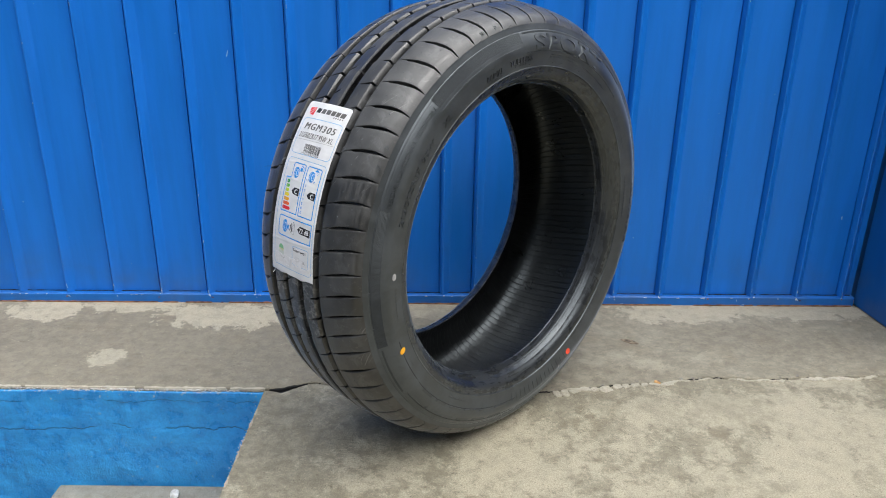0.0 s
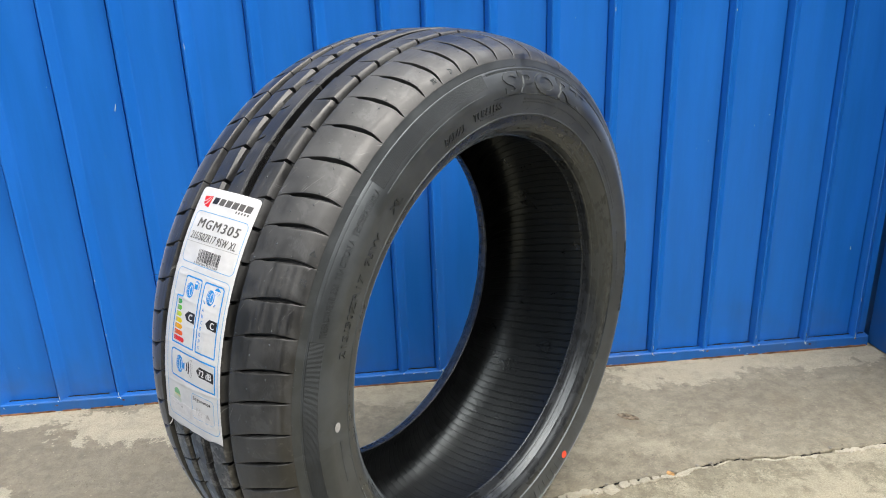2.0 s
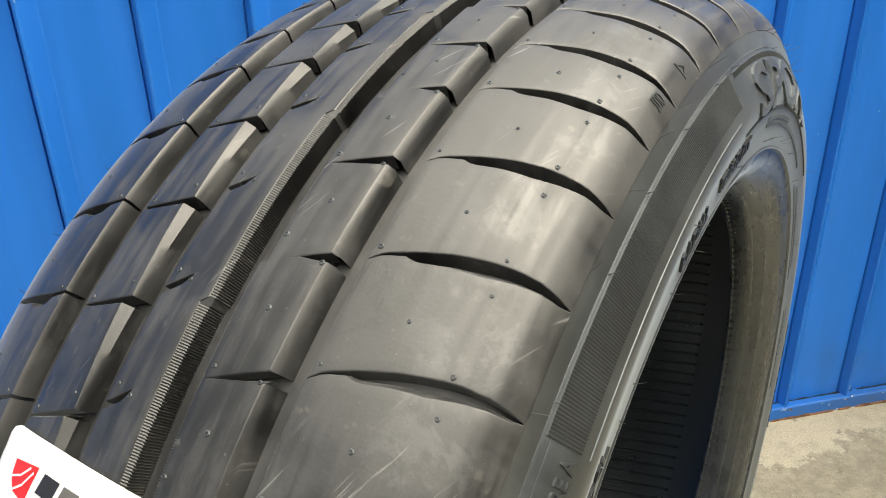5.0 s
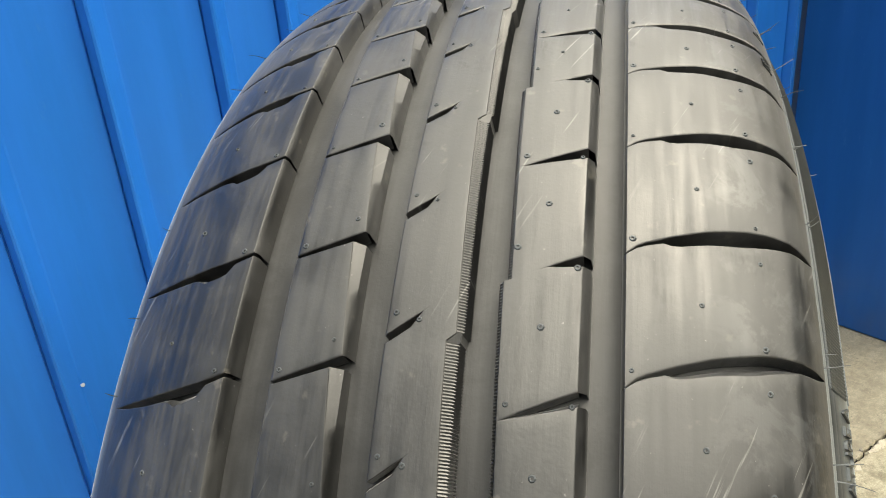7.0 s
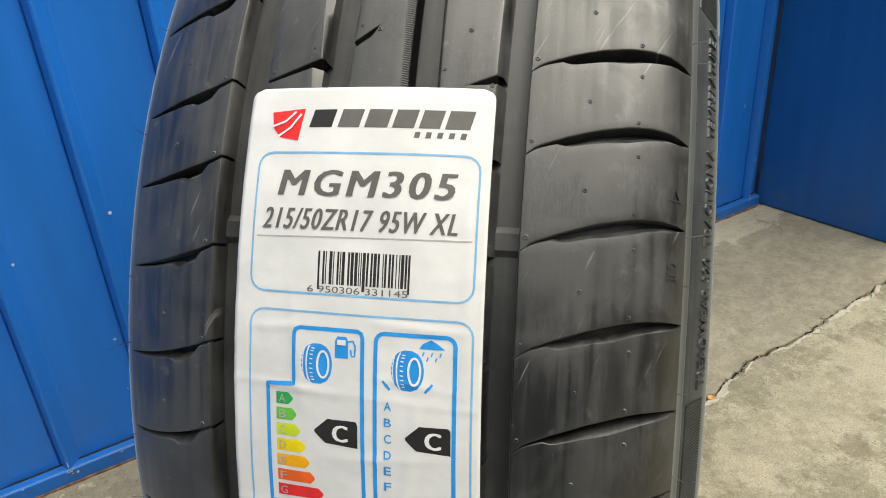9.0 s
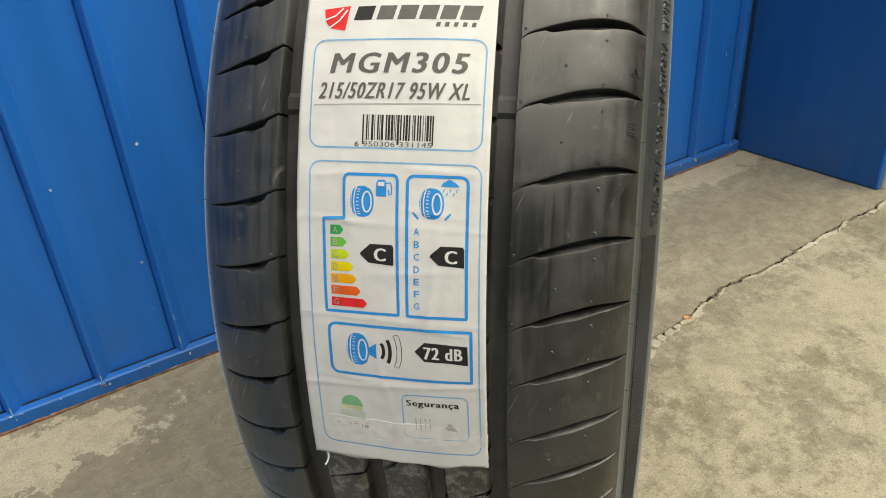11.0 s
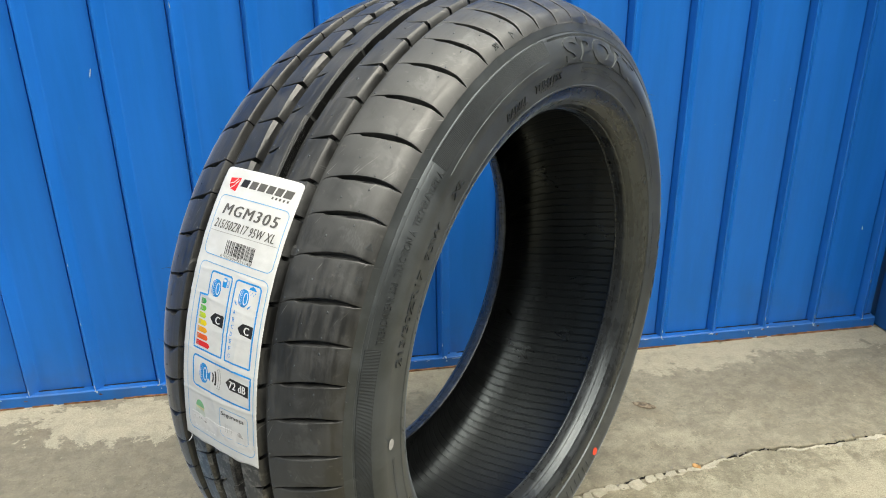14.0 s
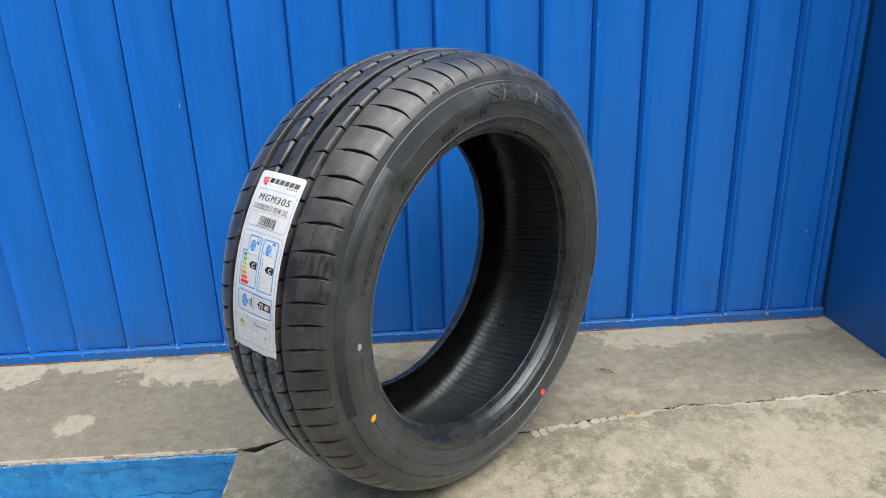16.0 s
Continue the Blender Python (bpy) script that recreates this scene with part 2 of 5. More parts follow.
WHITE_CHIP = plain("bare_white_primer", (0.55, 0.62, 0.68), 0.7, 0.3)

# ---- the structure ----
WALL_Y, CORNER_X, WALL_TOP, PITCH = 0.3987, 0.8640, 1.25, 0.1004
WALL_TURN = 0.85  # degrees by which the ribbed wall runs out of true
LEDGE_X, LEDGE_Y = -0.3465, 0.0335
STEP_Z, YARD_Z = -0.198, -0.42


JOINT = table([(-0.346, 0.0345), (-0.300, 0.045), (-0.272, 0.057), (-0.240, 0.053), (-0.05, 0.036), (0.135, 0.035), (0.185, 0.046), (0.290, 0.065), (0.345, 0.070), (0.405, 0.086), (0.455, 0.093), (0.51, 0.088), (0.58, 0.089), (0.69, 0.101), (0.87, 0.106), (1.3, 0.110)])


def crack_y(x):
    """The joint between the strip along the wall and the slab before it."""
    if x < LEDGE_X:
        return LEDGE_Y
    bend = JOINT(x)
    start = min(1, (x - LEDGE_X) / 0.05)
    wob = 0.004 * noise.noise((x * 14, 1.3, 0)) + 0.0045 * noise.noise((x * 42, 4.1, 0)) + 0.0032 * noise.noise((x * 120, 7.7, 0)) + 0.0015 * noise.noise((x * 320, 3.7, 0))
    return lerp(LEDGE_Y, bend + wob, start)


def slab(name, x0, x1, near, far, depth, step=0.003):
    """A slab whose near and far edges follow functions of x, with a softened, slightly chipped top edge."""
    n = int((x1 - x0) / step)
    verts, faces = [], []
    rows = 7
    for i in range(n + 1):
        x = lerp(x0, x1, i / n)
        a, b = near(x), far(x)
        chip = 0.0012 + 0.0022 * max(0, noise.noise((x * 60, a * 9, 2.2)))
        ys = (a, a, a + chip, a + 0.03, (a + b) / 2, b - 0.004, b, b)
        zs = (-depth, -chip, 0, 0, 0, 0, -0.002, -depth)
        verts += [(x, y, z) for y, z in zip(ys, zs)]
    k = 8
    for i in range(n):
        for j in range(rows):
            q = i * k + j
            faces.append((q, q + k, q + k + 1, q + 1))
    faces += [tuple(range(k - 1, -1, -1)), tuple(n * k + j for j in range(k))]
    return mesh_of(name, verts, faces, False)


ground = tagged(part("ground", box_mesh("ground", (-400, -400, YARD_Z - 0.3), (400, 400, YARD_Z)), YARD), "grey cement yard reaching to the distance", "ground", kind="structure")
floor = tagged(part("pavement", slab("pavement", -4.2, 1.3, crack_y, lambda x: 0.62, 0.40), CEMENT), "smooth grey cement strip along the wall with worn pale patches", "pavement", kind="structure")
slope = tagged(part("floor", slab("floor", LEDGE_X, 3.2, lambda x: -3.2, lambda x: crack_y(x) - 0.0028 - 0.0022 * max(0, noise.noise((x * 22, 9.0, 0))) - 0.011 * math.exp(-(((x + 0.312) / 0.02) ** 2)) * (1 + 0.7 * noise.noise((x * 90, 2.0, 0))), 0.40), RAMP),
               "mottled worn cement slab with a broken joint", "floor", kind="structure")


def ribbon(name, x0, x1, centre, half, z, step=0.004):
    verts, faces, last = [], [], False
    n = int((x1 - x0) / step)
    for i in range(n + 1):
        x = lerp(x0, x1, i / n)
        w = half(x)
        if w <= 0.0004:
            last = False
            continue
        c, h = centre(x), z + 0.0012 * noise.noise((x * 70, 3, 0))
        q = len(verts)
        verts += [(x, c - w, z - 0.004), (x, c - w * 0.8, h), (x, c + w * 0.7, h + 0.0006), (x, c + w, z - 0.004)]
        if last:
            faces += [(q - 4 + j, q + j, q + j + 1, q - 3 + j) for j in range(3)]
        last = True
    return mesh_of(name, verts, faces, False)


# Dark filling painted in for the shade deep in the joint.
part("joint_shadow", box_mesh("joint_shadow", (LEDGE_X + 0.001, 0.012, -0.3), (1.2, 0.14, -0.0060)), DARK_GAP, slope, "dark box standing in for the shade down in the joint")
# Black strip over the joint's lit face, shade put into colour.
part("joint_dark_strip", ribbon("joint_dark_strip", LEDGE_X + 0.002, 1.1, lambda x: crack_y(x) - 0.0019, lambda x: 0.0009 * (0.40 + 1.5 * noise.noise((x * 33, 3.1, 0)) + 0.6 * noise.noise((x * 130, 7.1, 0))) + 0.0026 * math.exp(-(((x + 0.315) / 0.022) ** 2)), -0.0010, 0.0025), DARK_GAP, slope, "black strip painting the shade of the open joint")

def mortar_half(x):
    """Half the width of the crumbling mortar: broad past the bend, thin or gone before it."""
    broad = 0.0040 if x < 0.36 else 0.0075 if x > 0.56 else 0.0035
    lumps = 0.35 + 1.3 * noise.noise((x * 23, 8, 0)) + 0.7 * noise.noise((x * 75, 9, 0)) + 0.4 * noise.noise((x * 190, 2, 0))
    return broad * lumps * min(1, (x - 0.13) * 30)


part("mortar_edge", ribbon("mortar_edge", 0.13, 1.15, lambda x: crack_y(x) - 0.009 + 0.005 * noise.noise((x * 25, 5, 0)) + 0.003 * noise.noise((x * 90, 6, 0)), mortar_half, 0.0016, 0.0025), MORTAR, slope, "pale crumbling mortar along the joint")



def mortar_piece(x, long, wide, high):
    """A broken plate of mortar lying along the joint."""
    lean = math.atan2(crack_y(x + 0.02) - crack_y(x - 0.02), 0.04) + random.uniform(-0.15, 0.15)
    ring = []
    for i in range(9):
        a = 2 * math.pi * i / 9
        r = random.uniform(0.8, 1.1) / max(abs(math.cos(a)), abs(math.sin(a)))
        px, py = long / 2 * r * math.cos(a), wide / 2 * r * math.sin(a)
        ring.append((px * math.cos(lean) - py * math.sin(lean), px * math.sin(lean) + py * math.cos(lean)))
    tilt = random.uniform(-0.05, 0.05)
    verts = [(px, py, -0.004) for px, py in ring] + [(px, py, high + tilt * py) for px, py in ring] + [(px * 0.88, py * 0.88, high + 0.0006 + tilt * py) for px, py in ring]
    faces = [(i + k, (i + 1) % 9 + k, (i + 1) % 9 + 9 + k, i + 9 + k) for k in (0, 9) for i in range(9)] + [tuple(range(18, 27))]
    ob = part("mortar_piece", mesh_of("mortar_piece", verts, faces, False), MORTAR, slope)
    ob.location = (x, crack_y(x) - wide / 2 - 0.0022, 0)


plates = random.Random(21)
x = 0.150
while x < 0.365:
    long = plates.uniform(0.010, 0.024)
    wide = plates.uniform(0.013, 0.023) * (1.0 if x < 0.27 else 0.55)
    mortar_piece(x + long / 2, long, wide, plates.uniform(0.0006, 0.0022))
    x += long + plates.uniform(0.0008, 0.003)

# Blue plaster riser under the pavement's edge, with an old horizontal crack.
verts, faces = [], []
NX, NZ = 420, 110
for i in range(NX + 1):
    x = lerp(-4.2, LEDGE_X, (i / NX) ** 0.45)
    line = -0.078 + 0.02 * noise.noise((x * 6, 0.4, 0)) + 0.009 * noise.noise((x * 24, 2.4, 0)) + 0.005 * noise.noise((x * 70, 5.4, 0))
    for j in range(NZ + 1):
        z = lerp(-0.006, YARD_Z, (j / NZ) ** 1.35)
        y = LEDGE_Y - 0.006 - 0.0028 * noise.noise((x * 11, z * 16, 1)) - 0.0009 * noise.noise((x * 60, z * 75, 5))
        y -= 0.0012 / (1 + math.exp((z - line) / 0.002))
        verts.append((x, y + 0.004 * (j == 0), z))
for i in range(NX):
    for j in range(NZ):
        q = i * (NZ + 1) + j
        faces.append((q, q + 1, q + NZ + 2, q + NZ + 1))
riser = tagged(part("riser_wall", mesh_of("riser_wall", verts, faces), BLUE_PLASTER), "bright blue painted rough plaster riser with cracks", "riser", kind="structure")
part("chipped_edge", ribbon("chipped_edge", -4.2, LEDGE_X, lambda x: LEDGE_Y - 0.001, lambda x: 0.0020 + 0.004 * noise.noise((x * 40, 2, 0)) + 0.003 * noise.noise((x * 150, 4, 0)), 0.0008), MORTAR, riser, "pale chipped cement edge")
edge = ribbon("chipped_edge", -0.9, LEDGE_Y - 0.03, lambda y: LEDGE_X + 0.0012, lambda y: 0.0006 + 0.0042 * noise.noise((y * 35, 12, 0)) + 0.0025 * noise.noise((y * 140, 14, 0)), 0.0007)
for v in edge.vertices:
    v.co = Vector((v.co.y, v.co.x, v.co.z))
edge.flip_normals()
part("chipped_edge", edge, MORTAR, riser, "pale chips along the slab's edge")


def crumbs(name, places, label):
    """A fringe of small broken lime and cement bits along an edge."""
    verts, faces = [], []
    solid = [(1, 0, 0), (0, 1, 0), (-1, 0, 0), (0, -1, 0), (0, 0, 1), (0, 0, -1)]
    for x, y, z, size in places:
        q = len(verts)
        verts += [(x + a * size * random.uniform(0.5, 1.5), y + b * size * random.uniform(0.4, 0.9), z + c * size * random.uniform(0.3, 0.8)) for a, b, c in solid]
        faces += [(q + a, q + b, q + c) for a, b, c in ((0, 1, 4), (1, 2, 4), (2, 3, 4), (3, 0, 4), (1, 0, 5), (2, 1, 5), (3, 2, 5), (0, 3, 5))]
    tagged(part(name, mesh_of(name, verts, faces, False), LIME, riser, label), kind="stuff")


bits = []
for i in range(1900):
    x = LEDGE_X - 0.75 * random.random() ** 1.2
    if noise.noise((x * 13, 6.6, 0)) + 0.6 * noise.noise((x * 47, 1.6, 0)) > random.uniform(-0.7, 0.5):
        bits.append((x, LEDGE_Y - 0.0035 + random.gauss(0, 0.0022), -0.001 - abs(random.gauss(0, 0.0022)), random.uniform(0.0005, 0.0019)))
crumbs("edge_crumb", bits, "white crumbling lime along the broken edge")
bits = []
for i in range(500):
    y = LEDGE_Y - 0.03 - random.random() * 0.9
    if noise.noise((y * 11, 3.3, 0)) > random.uniform(-0.2, 0.6):
        bits.append((LEDGE_X - 0.001 + random.gauss(0, 0.0016), y, -0.0008 - abs(random.gauss(0, 0.0016)), random.uniform(0.0005, 0.0018)))
crumbs("edge_crumb", bits, "white chips along the slab's edge")
part("side_face", box_mesh("side_face", (LEDGE_X - 0.006, -3.2, YARD_Z), (LEDGE_X - 0.001, LEDGE_Y - 0.008, -0.022)), BLUE_PLASTER, riser)
tagged(part("step", box_mesh("step", (-0.730, -0.6, YARD_Z), (LEDGE_X - 0.0065, LEDGE_Y - 0.008, STEP_Z), 0.008, 3), STEP), "low smooth grey cement step below the ledge", "step", kind="structure")

# The ribbed steel wall: one sheet strip from rib to rib.
wall = tagged(new("wall_north"), "bright blue ribbed sheet-steel wall with small paint chips", "wall", kind="structure")
wall.location = (0, WALL_Y, 0)
wall.rotation_euler = (0, 0, radians(WALL_TURN))


def sheet_mesh(width):
    profile = [(0.0, 0.005), (0.0015, 0.005), (0.0019, -0.0004), (0.0062, -0.0112), (0.0082, -0.0122), (0.0102, -0.0115), (0.0215, -0.0003), (0.0235, 0.0006), (width, 0.0006), (width, 0.007), (0.0, 0.007)]
    zs = [0.0, 0.02, WALL_TOP]
    verts = [(x, y, z) for z in zs for x, y in profile]
    k, faces = len(profile), []
    for i in range(len(zs) - 1):
        for j in range(k):
            a, b = i * k + j, i * k + (j + 1) % k
            faces.append((a, b, b + k, a + k))
    faces += [tuple(range(k - 1, -1, -1)), tuple((len(zs) - 1) * k + j for j in range(k))]
    return mesh_of("wall_panel", verts, faces, False)


left_ribs = [-0.5432 + PITCH * k - 0.0085 for k in range(-38, 6)]
right_ribs = [0.4294 + PITCH * k - 0.0085 for k in range(-4, 5)]
SHEET, LAP = sheet_mesh(PITCH - 0.0003), sheet_mesh(right_ribs[0] - left_ribs[-1] - 0.0003)
for x in left_ribs[:-1] + right_ribs[:-1]:
    part("wall_panel", SHEET, BLUE_WALL, wall).location.x = x
part("wall_panel", LAP, BLUE_WALL, wall).location.x = left_ribs[-1]
part("wall_panel", sheet_mesh(CORNER_X - 0.006 - right_ribs[-1]), BLUE_WALL, wall).location.x = right_ribs[-1]


def channel_mesh():
    profile = [(0.0, 0.0), (-0.0125, 0.0), (-0.0135, 0.002), (-0.0135, 0.0185), (-0.0115, 0.0205), (0.0, 0.0215)]
    verts = [(x, y, z) for x in (-4.2, CORNER_X - 0.006) for y, z in profile]
    k = len(profile)
    faces = [(j, j + 1, j + 1 + k, j + k) for j in range(k - 1)] + [tuple(range(k))[::-1], tuple(k + j for j in range(k))]
    return mesh_of("base_channel", verts, faces, False)


part("base_channel", channel_mesh(), BLUE_FOOT, wall, "blue steel base channel")
part("dark_line", ribbon("dark_line", -2.4, CORNER_X - 0.01, lambda x: -0.0022, lambda x: 0.0007 + 0.0008 * noise.noise((x * 30, 1.1, 0)), 0.0222), DARK_GAP, wall, "thin dark line behind the base channel")
part("rust_line", ribbon("rust_line", -2.4, CORNER_X - 0.01, lambda x: -0.0145, lambda x: 0.0015 * (0.75 + 1.1 * noise.noise((x * 11, 1.7, 0)) + 0.6 * noise.noise((x * 60, 2.7, 0))), 0.0022), RUST, wall, "thin patchy rust line at the foot")
# Backing takes the shaded blue so that the corner gap reads dark.
part("backing", box_mesh("backing", (-4.2, 0.02, 0.0), (CORNER_X + 0.2, 0.16, WALL_TOP)), BLUE_SHADED, wall)

# Small bare spots and scratches in the paint.
bm = bmesh.new()


def chip(x, y, z, w, h, tilt=0.0):
    ring = []
    for i in range(7):
        a = 2 * math.pi * i / 7
        r = random.uniform(0.6, 1.1)
        px, pz = w * r * math.cos(a), h * r * math.sin(a)
        ring.append(bm.verts.new((x + px * math.cos(tilt) - pz * math.sin(tilt), y, z + px * math.sin(tilt) + pz * math.cos(tilt))))
    bm.faces.new(ring)


for x, z, w, h, tilt in ((-0.638, 0.566, 0.002, 0.004, 0.3), (-0.463, 0.522, 0.0008, 0.008, -0.25), (-0.545, 0.51, 0.0007, 0.004, -0.2), (-0.649, 0.328, 0.0025, 0.002, 0.4),
                         (-0.326, 0.27, 0.0016, 0.002, 0), (-0.227, 0.298, 0.002, 0.0024, 0), (-0.258, 0.154, 0.002, 0.002, 0), (0.60, 0.013, 0.001, 0.003, 0), (0.83, 0.03, 0.001, 0.009, 0),
                         (0.735, 0.032, 0.001, 0.009, 0), (0.64, 0.03, 0.001, 0.006, 0), (0.80, 0.2, 0.001, 0.005, 0)):
    chip(x, -0.0008 if z > 0.022 else -0.0142, z, w, h, tilt)
for i in range(40):
    x, z = random.uniform(-1.0, 0.84), random.uniform(0.03, 1.1)
    chip(x, -0.0006, z, random.uniform(0.0003, 0.0008), random.uniform(0.0004, 0.0013), random.uniform(-0.5, 0.5))
for x in left_ribs[-12:] + right_ribs:
    for i in range(random.randint(0, 3)):
        z = random.uniform(0.03, 0.9)
        chip(x + random.uniform(0.0078, 0.0092), -0.0126, z, 0.0005, random.uniform(0.0012, 0.006), 0.02)
for x in left_ribs[-14:] + right_ribs:
    for i in range(random.randint(1, 4)):  # knocked paint at the foot of each rib
        chip(x + random.uniform(0.004, 0.016), -0.0141, random.uniform(0.013, 0.021), random.uniform(0.0005, 0.0022), random.uniform(0.0008, 0.0035), random.uniform(-0.6, 0.6))
    if random.random() < 0.6:
        chip(x + random.uniform(0.0078, 0.0092), -0.0127, random.uniform(0.024, 0.045), 0.0006, random.uniform(0.003, 0.009), 0.02)
for i in range(60):  # and along the channel
    x = random.uniform(-1.3, 0.84)
    chip(x, -0.0141, random.choice((0.0015, 0.003, 0.0175, 0.0185)), random.uniform(0.001, 0.006), random.uniform(0.0004, 0.0010), random.uniform(-0.1, 0.1))
tagged(part("paint_chip", bm, WHITE_CHIP, wall), kind="stuff")
bm = bmesh.new()
for x in left_ribs[-14:] + right_ribs:
    if random.random() < 0.5:
        chip(x + random.uniform(0.002, 0.02), -0.0143, random.uniform(0.012, 0.019), random.uniform(0.002, 0.005), random.uniform(0.0010, 0.0025), random.uniform(-0.2, 0.2))
tagged(part("rust_spot", bm, RUST, wall, "brown rust spots at the feet of the ribs"), kind="stuff")

# The short flat side wall, its turned end and the cream wall beyond it.
side = tagged(new("wall_east"), "blue flat steel side wall, its shade painted in, with a worn end edge", "wall", kind="structure")
side.location = (CORNER_X, WALL_Y + CORNER_X * math.tan(radians(WALL_TURN)), 0)
side.rotation_euler = (0, 0, radians(4.6))
# Sheet in the shaded blue, its folded end in the lit one.
part("steel_sheet", box_mesh("steel_sheet", (0.0, -0.274, 0.002), (0.02, -0.004, WALL_TOP), 0.0012), BLUE_SHADED, side)
part("end_flange", box_mesh("end_flange", (-0.0005, -0.2795, 0.0015), (0.021, -0.2742, WALL_TOP), 0.0018, 3), BLUE_WALL, side, "folded end of the sheet in its lit blue")
bm = bmesh.new()
for z, h in ((0.16, 0.012), (0.19, 0.03), (0.12, 0.02), (0.26, 0.02), (0.34, 0.03), (0.45, 0.02)):
    chip(0, 0, 0, 0.0015, h)
    for v in bm.verts[-7:]:
        v.co = Vector((-0.0011, -0.2765 + v.co.x, z + v.co.z))
part("rust_mark", bm, RUST, side)
tagged(part("wall_cream", box_mesh("wall_cream", (0.899, 0.128, -0.1), (3.2, 0.36, WALL_TOP), 0.004), CREAM), "cream painted plaster wall", "wall", kind="structure")

# Plain walls that close the yard behind and beside the view.
for name, lo, hi in (("wall_south", (-5.0, -4.4, YARD_Z), (5.0, -4.2, 3.3)), ("wall_west", (-4.4, -4.2, YARD_Z), (-4.2, 0.6, 3.3)), ("wall_yard_east", (3.4, -4.2, YARD_Z), (3.6, 0.6, 3.3))):
    tagged(part(name, box_mesh(name, lo, hi), YARD_WALL), "plain grey plastered yard wall", "wall", kind="structure")

# ---- the tyre ----
AXLE_Z, R_OUT = 0.3222, 0.3238
MM = 180 / math.pi / R_OUT / 1000  # degrees round the tread for one millimetre
tyre = tagged(new("tyre"), "new black car tyre with white paper label, standing on cement", "tyre")
tyre.rotation_euler = (0, 0, radians(-45.21))


def around(u, r, phi):
    """A place in the tyre's own axes: u along the axle, r from it, phi in degrees."""
    a = radians(phi)
    return (u, r * math.cos(a), r * math.sin(a))


def crown(u):
    """The tread's radius: nearly flat in the middle, falling away at the shoulders."""
    if u > 0:
        return R_OUT - 1.82 * u * u - 6.0 * max(0.0, u - 0.065) ** 2 - 55 * max(0.0, u - 0.09) ** 2
    return R_OUT - 1.07 * u * u - 7.0 * max(0.0, -u - 0.065) ** 2


def rubber(name, dark, light, rough, streaky=1.0, dust=0.0, liner=False, relief=0.3, bead=False, coat=0.08, spec=0.8, dusty=0.0, cool_tint=True):
    """Moulded rubber: streaks round the tread, release marks, faint dust."""
    k = Mat(name, rough, spec=spec)
    x, y, z = k.xyz(k.coords(tyre))
    z = k.math("SUBTRACT", z, AXLE_Z)
    turn = k.math("ARCTAN2", z, y)
    r = k.math("SQRT", k.math("ADD", k.math("MULTIPLY", y, y), k.math("MULTIPLY", z, z)))
    flat = k.vec(x, k.math("MULTIPLY", turn, 0.32), r)
    streak = k.noise(k.vec(k.math("MULTIPLY", x, 300.0), k.math("MULTIPLY", turn, 6.0), k.math("MULTIPLY", r, 120.0)), 1.0, 5, 0.6)
    cloud, fine = k.noise(flat, 24, 7, 0.66, 0.5), k.noise(flat, 900, 3)
    tone = k.math("ADD", k.math("MULTIPLY", streak, 0.36 * streaky), k.math("MULTIPLY", cloud, 1 - 0.36 * streaky))
    base = k.mix(k.ramp(tone, 0.40, 0.62), dark, light)
    if dust:
        spots = k.ramp(k.noise(flat, 130, 4), 0.64, 0.72)
        base = k.mix(k.math("MULTIPLY", spots, dust), base, (0.16, 0.15, 0.13))
        # Pale glue residue left on the tread under the label's lower edge.
        low = k.math("MULTIPLY", k.ramp(k.math("ABSOLUTE", k.math("ADD", turn, 3.02)), 0.16, 0.10), k.ramp(k.math("ABSOLUTE", k.math("ADD", x, 0.006)), 0.047, 0.042))
        glue = k.math("MULTIPLY", low, k.ramp(k.noise(flat, 150, 6, 0.7), 0.46, 0.62))
        base = k.mix(k.math("MULTIPLY", glue, 0.55), base, (0.30, 0.29, 0.27))
    if dust:
        lint = k.ramp(k.noise(flat, 900, 2), 0.75, 0.775)
        base = k.mix(k.math("MULTIPLY", lint, 0.5), base, (0.30, 0.29, 0.28))
    gloss = k.ramp(k.math("ADD", k.math("MULTIPLY", cloud, 0.5), k.math("MULTIPLY", streak, 0.5)), 0.38, 0.62, rough - (0.10 if dust else 0.03), rough + (0.18 if dust else 0.08))
    if liner:
        gloss = k.ramp(cloud, 0.3, 0.7, rough - 0.03, rough + 0.04)
    if dust:
        # Wet-looking release marks down the outer shoulder.
        smear = k.math("MULTIPLY", k.ramp(k.math("ABSOLUTE", k.math("SUBTRACT", x, 0.083)), 0.020, 0.006), k.ramp(k.noise(flat, 46, 7, 0.70, 0.6), 0.50, 0.60))
        gloss = k.math("SUBTRACT", gloss, k.math("MULTIPLY", smear, 0.05))
        base = k.mix(k.math("MULTIPLY", smear, 0.6), base, (0.062, 0.064, 0.066))
    if bead:
        # The bead below the rim line is a little darker and smoother than the sidewall.
        low = k.ramp(r, 0.2400, 0.2388)
        gloss = k.math("SUBTRACT", gloss, k.math("MULTIPLY", low, 0.17))
        base = k.mix(k.math("MULTIPLY", low, 0.7), base, (0.015, 0.0160, 0.0172))
        k.set(spec=k.ramp(low, 0.0, 1.0, spec, spec * 0.8))
    if dust:
        # Faint slanting scuffs.
        slant = k.vec(k.math("MULTIPLY", k.math("ADD", x, k.math("MULTIPLY", turn, 0.14)), 600.0), k.math("MULTIPLY", turn, 9.0), 0.0)
        scuff = k.math("MULTIPLY", k.ramp(k.noise(slant, 1.0, 3), 0.62, 0.72), k.ramp(k.noise(flat, 30, 2), 0.50, 0.60))
        base = k.mix(k.math("MULTIPLY", scuff, 0.6), base, (0.24, 0.24, 0.235))
    scrape = None
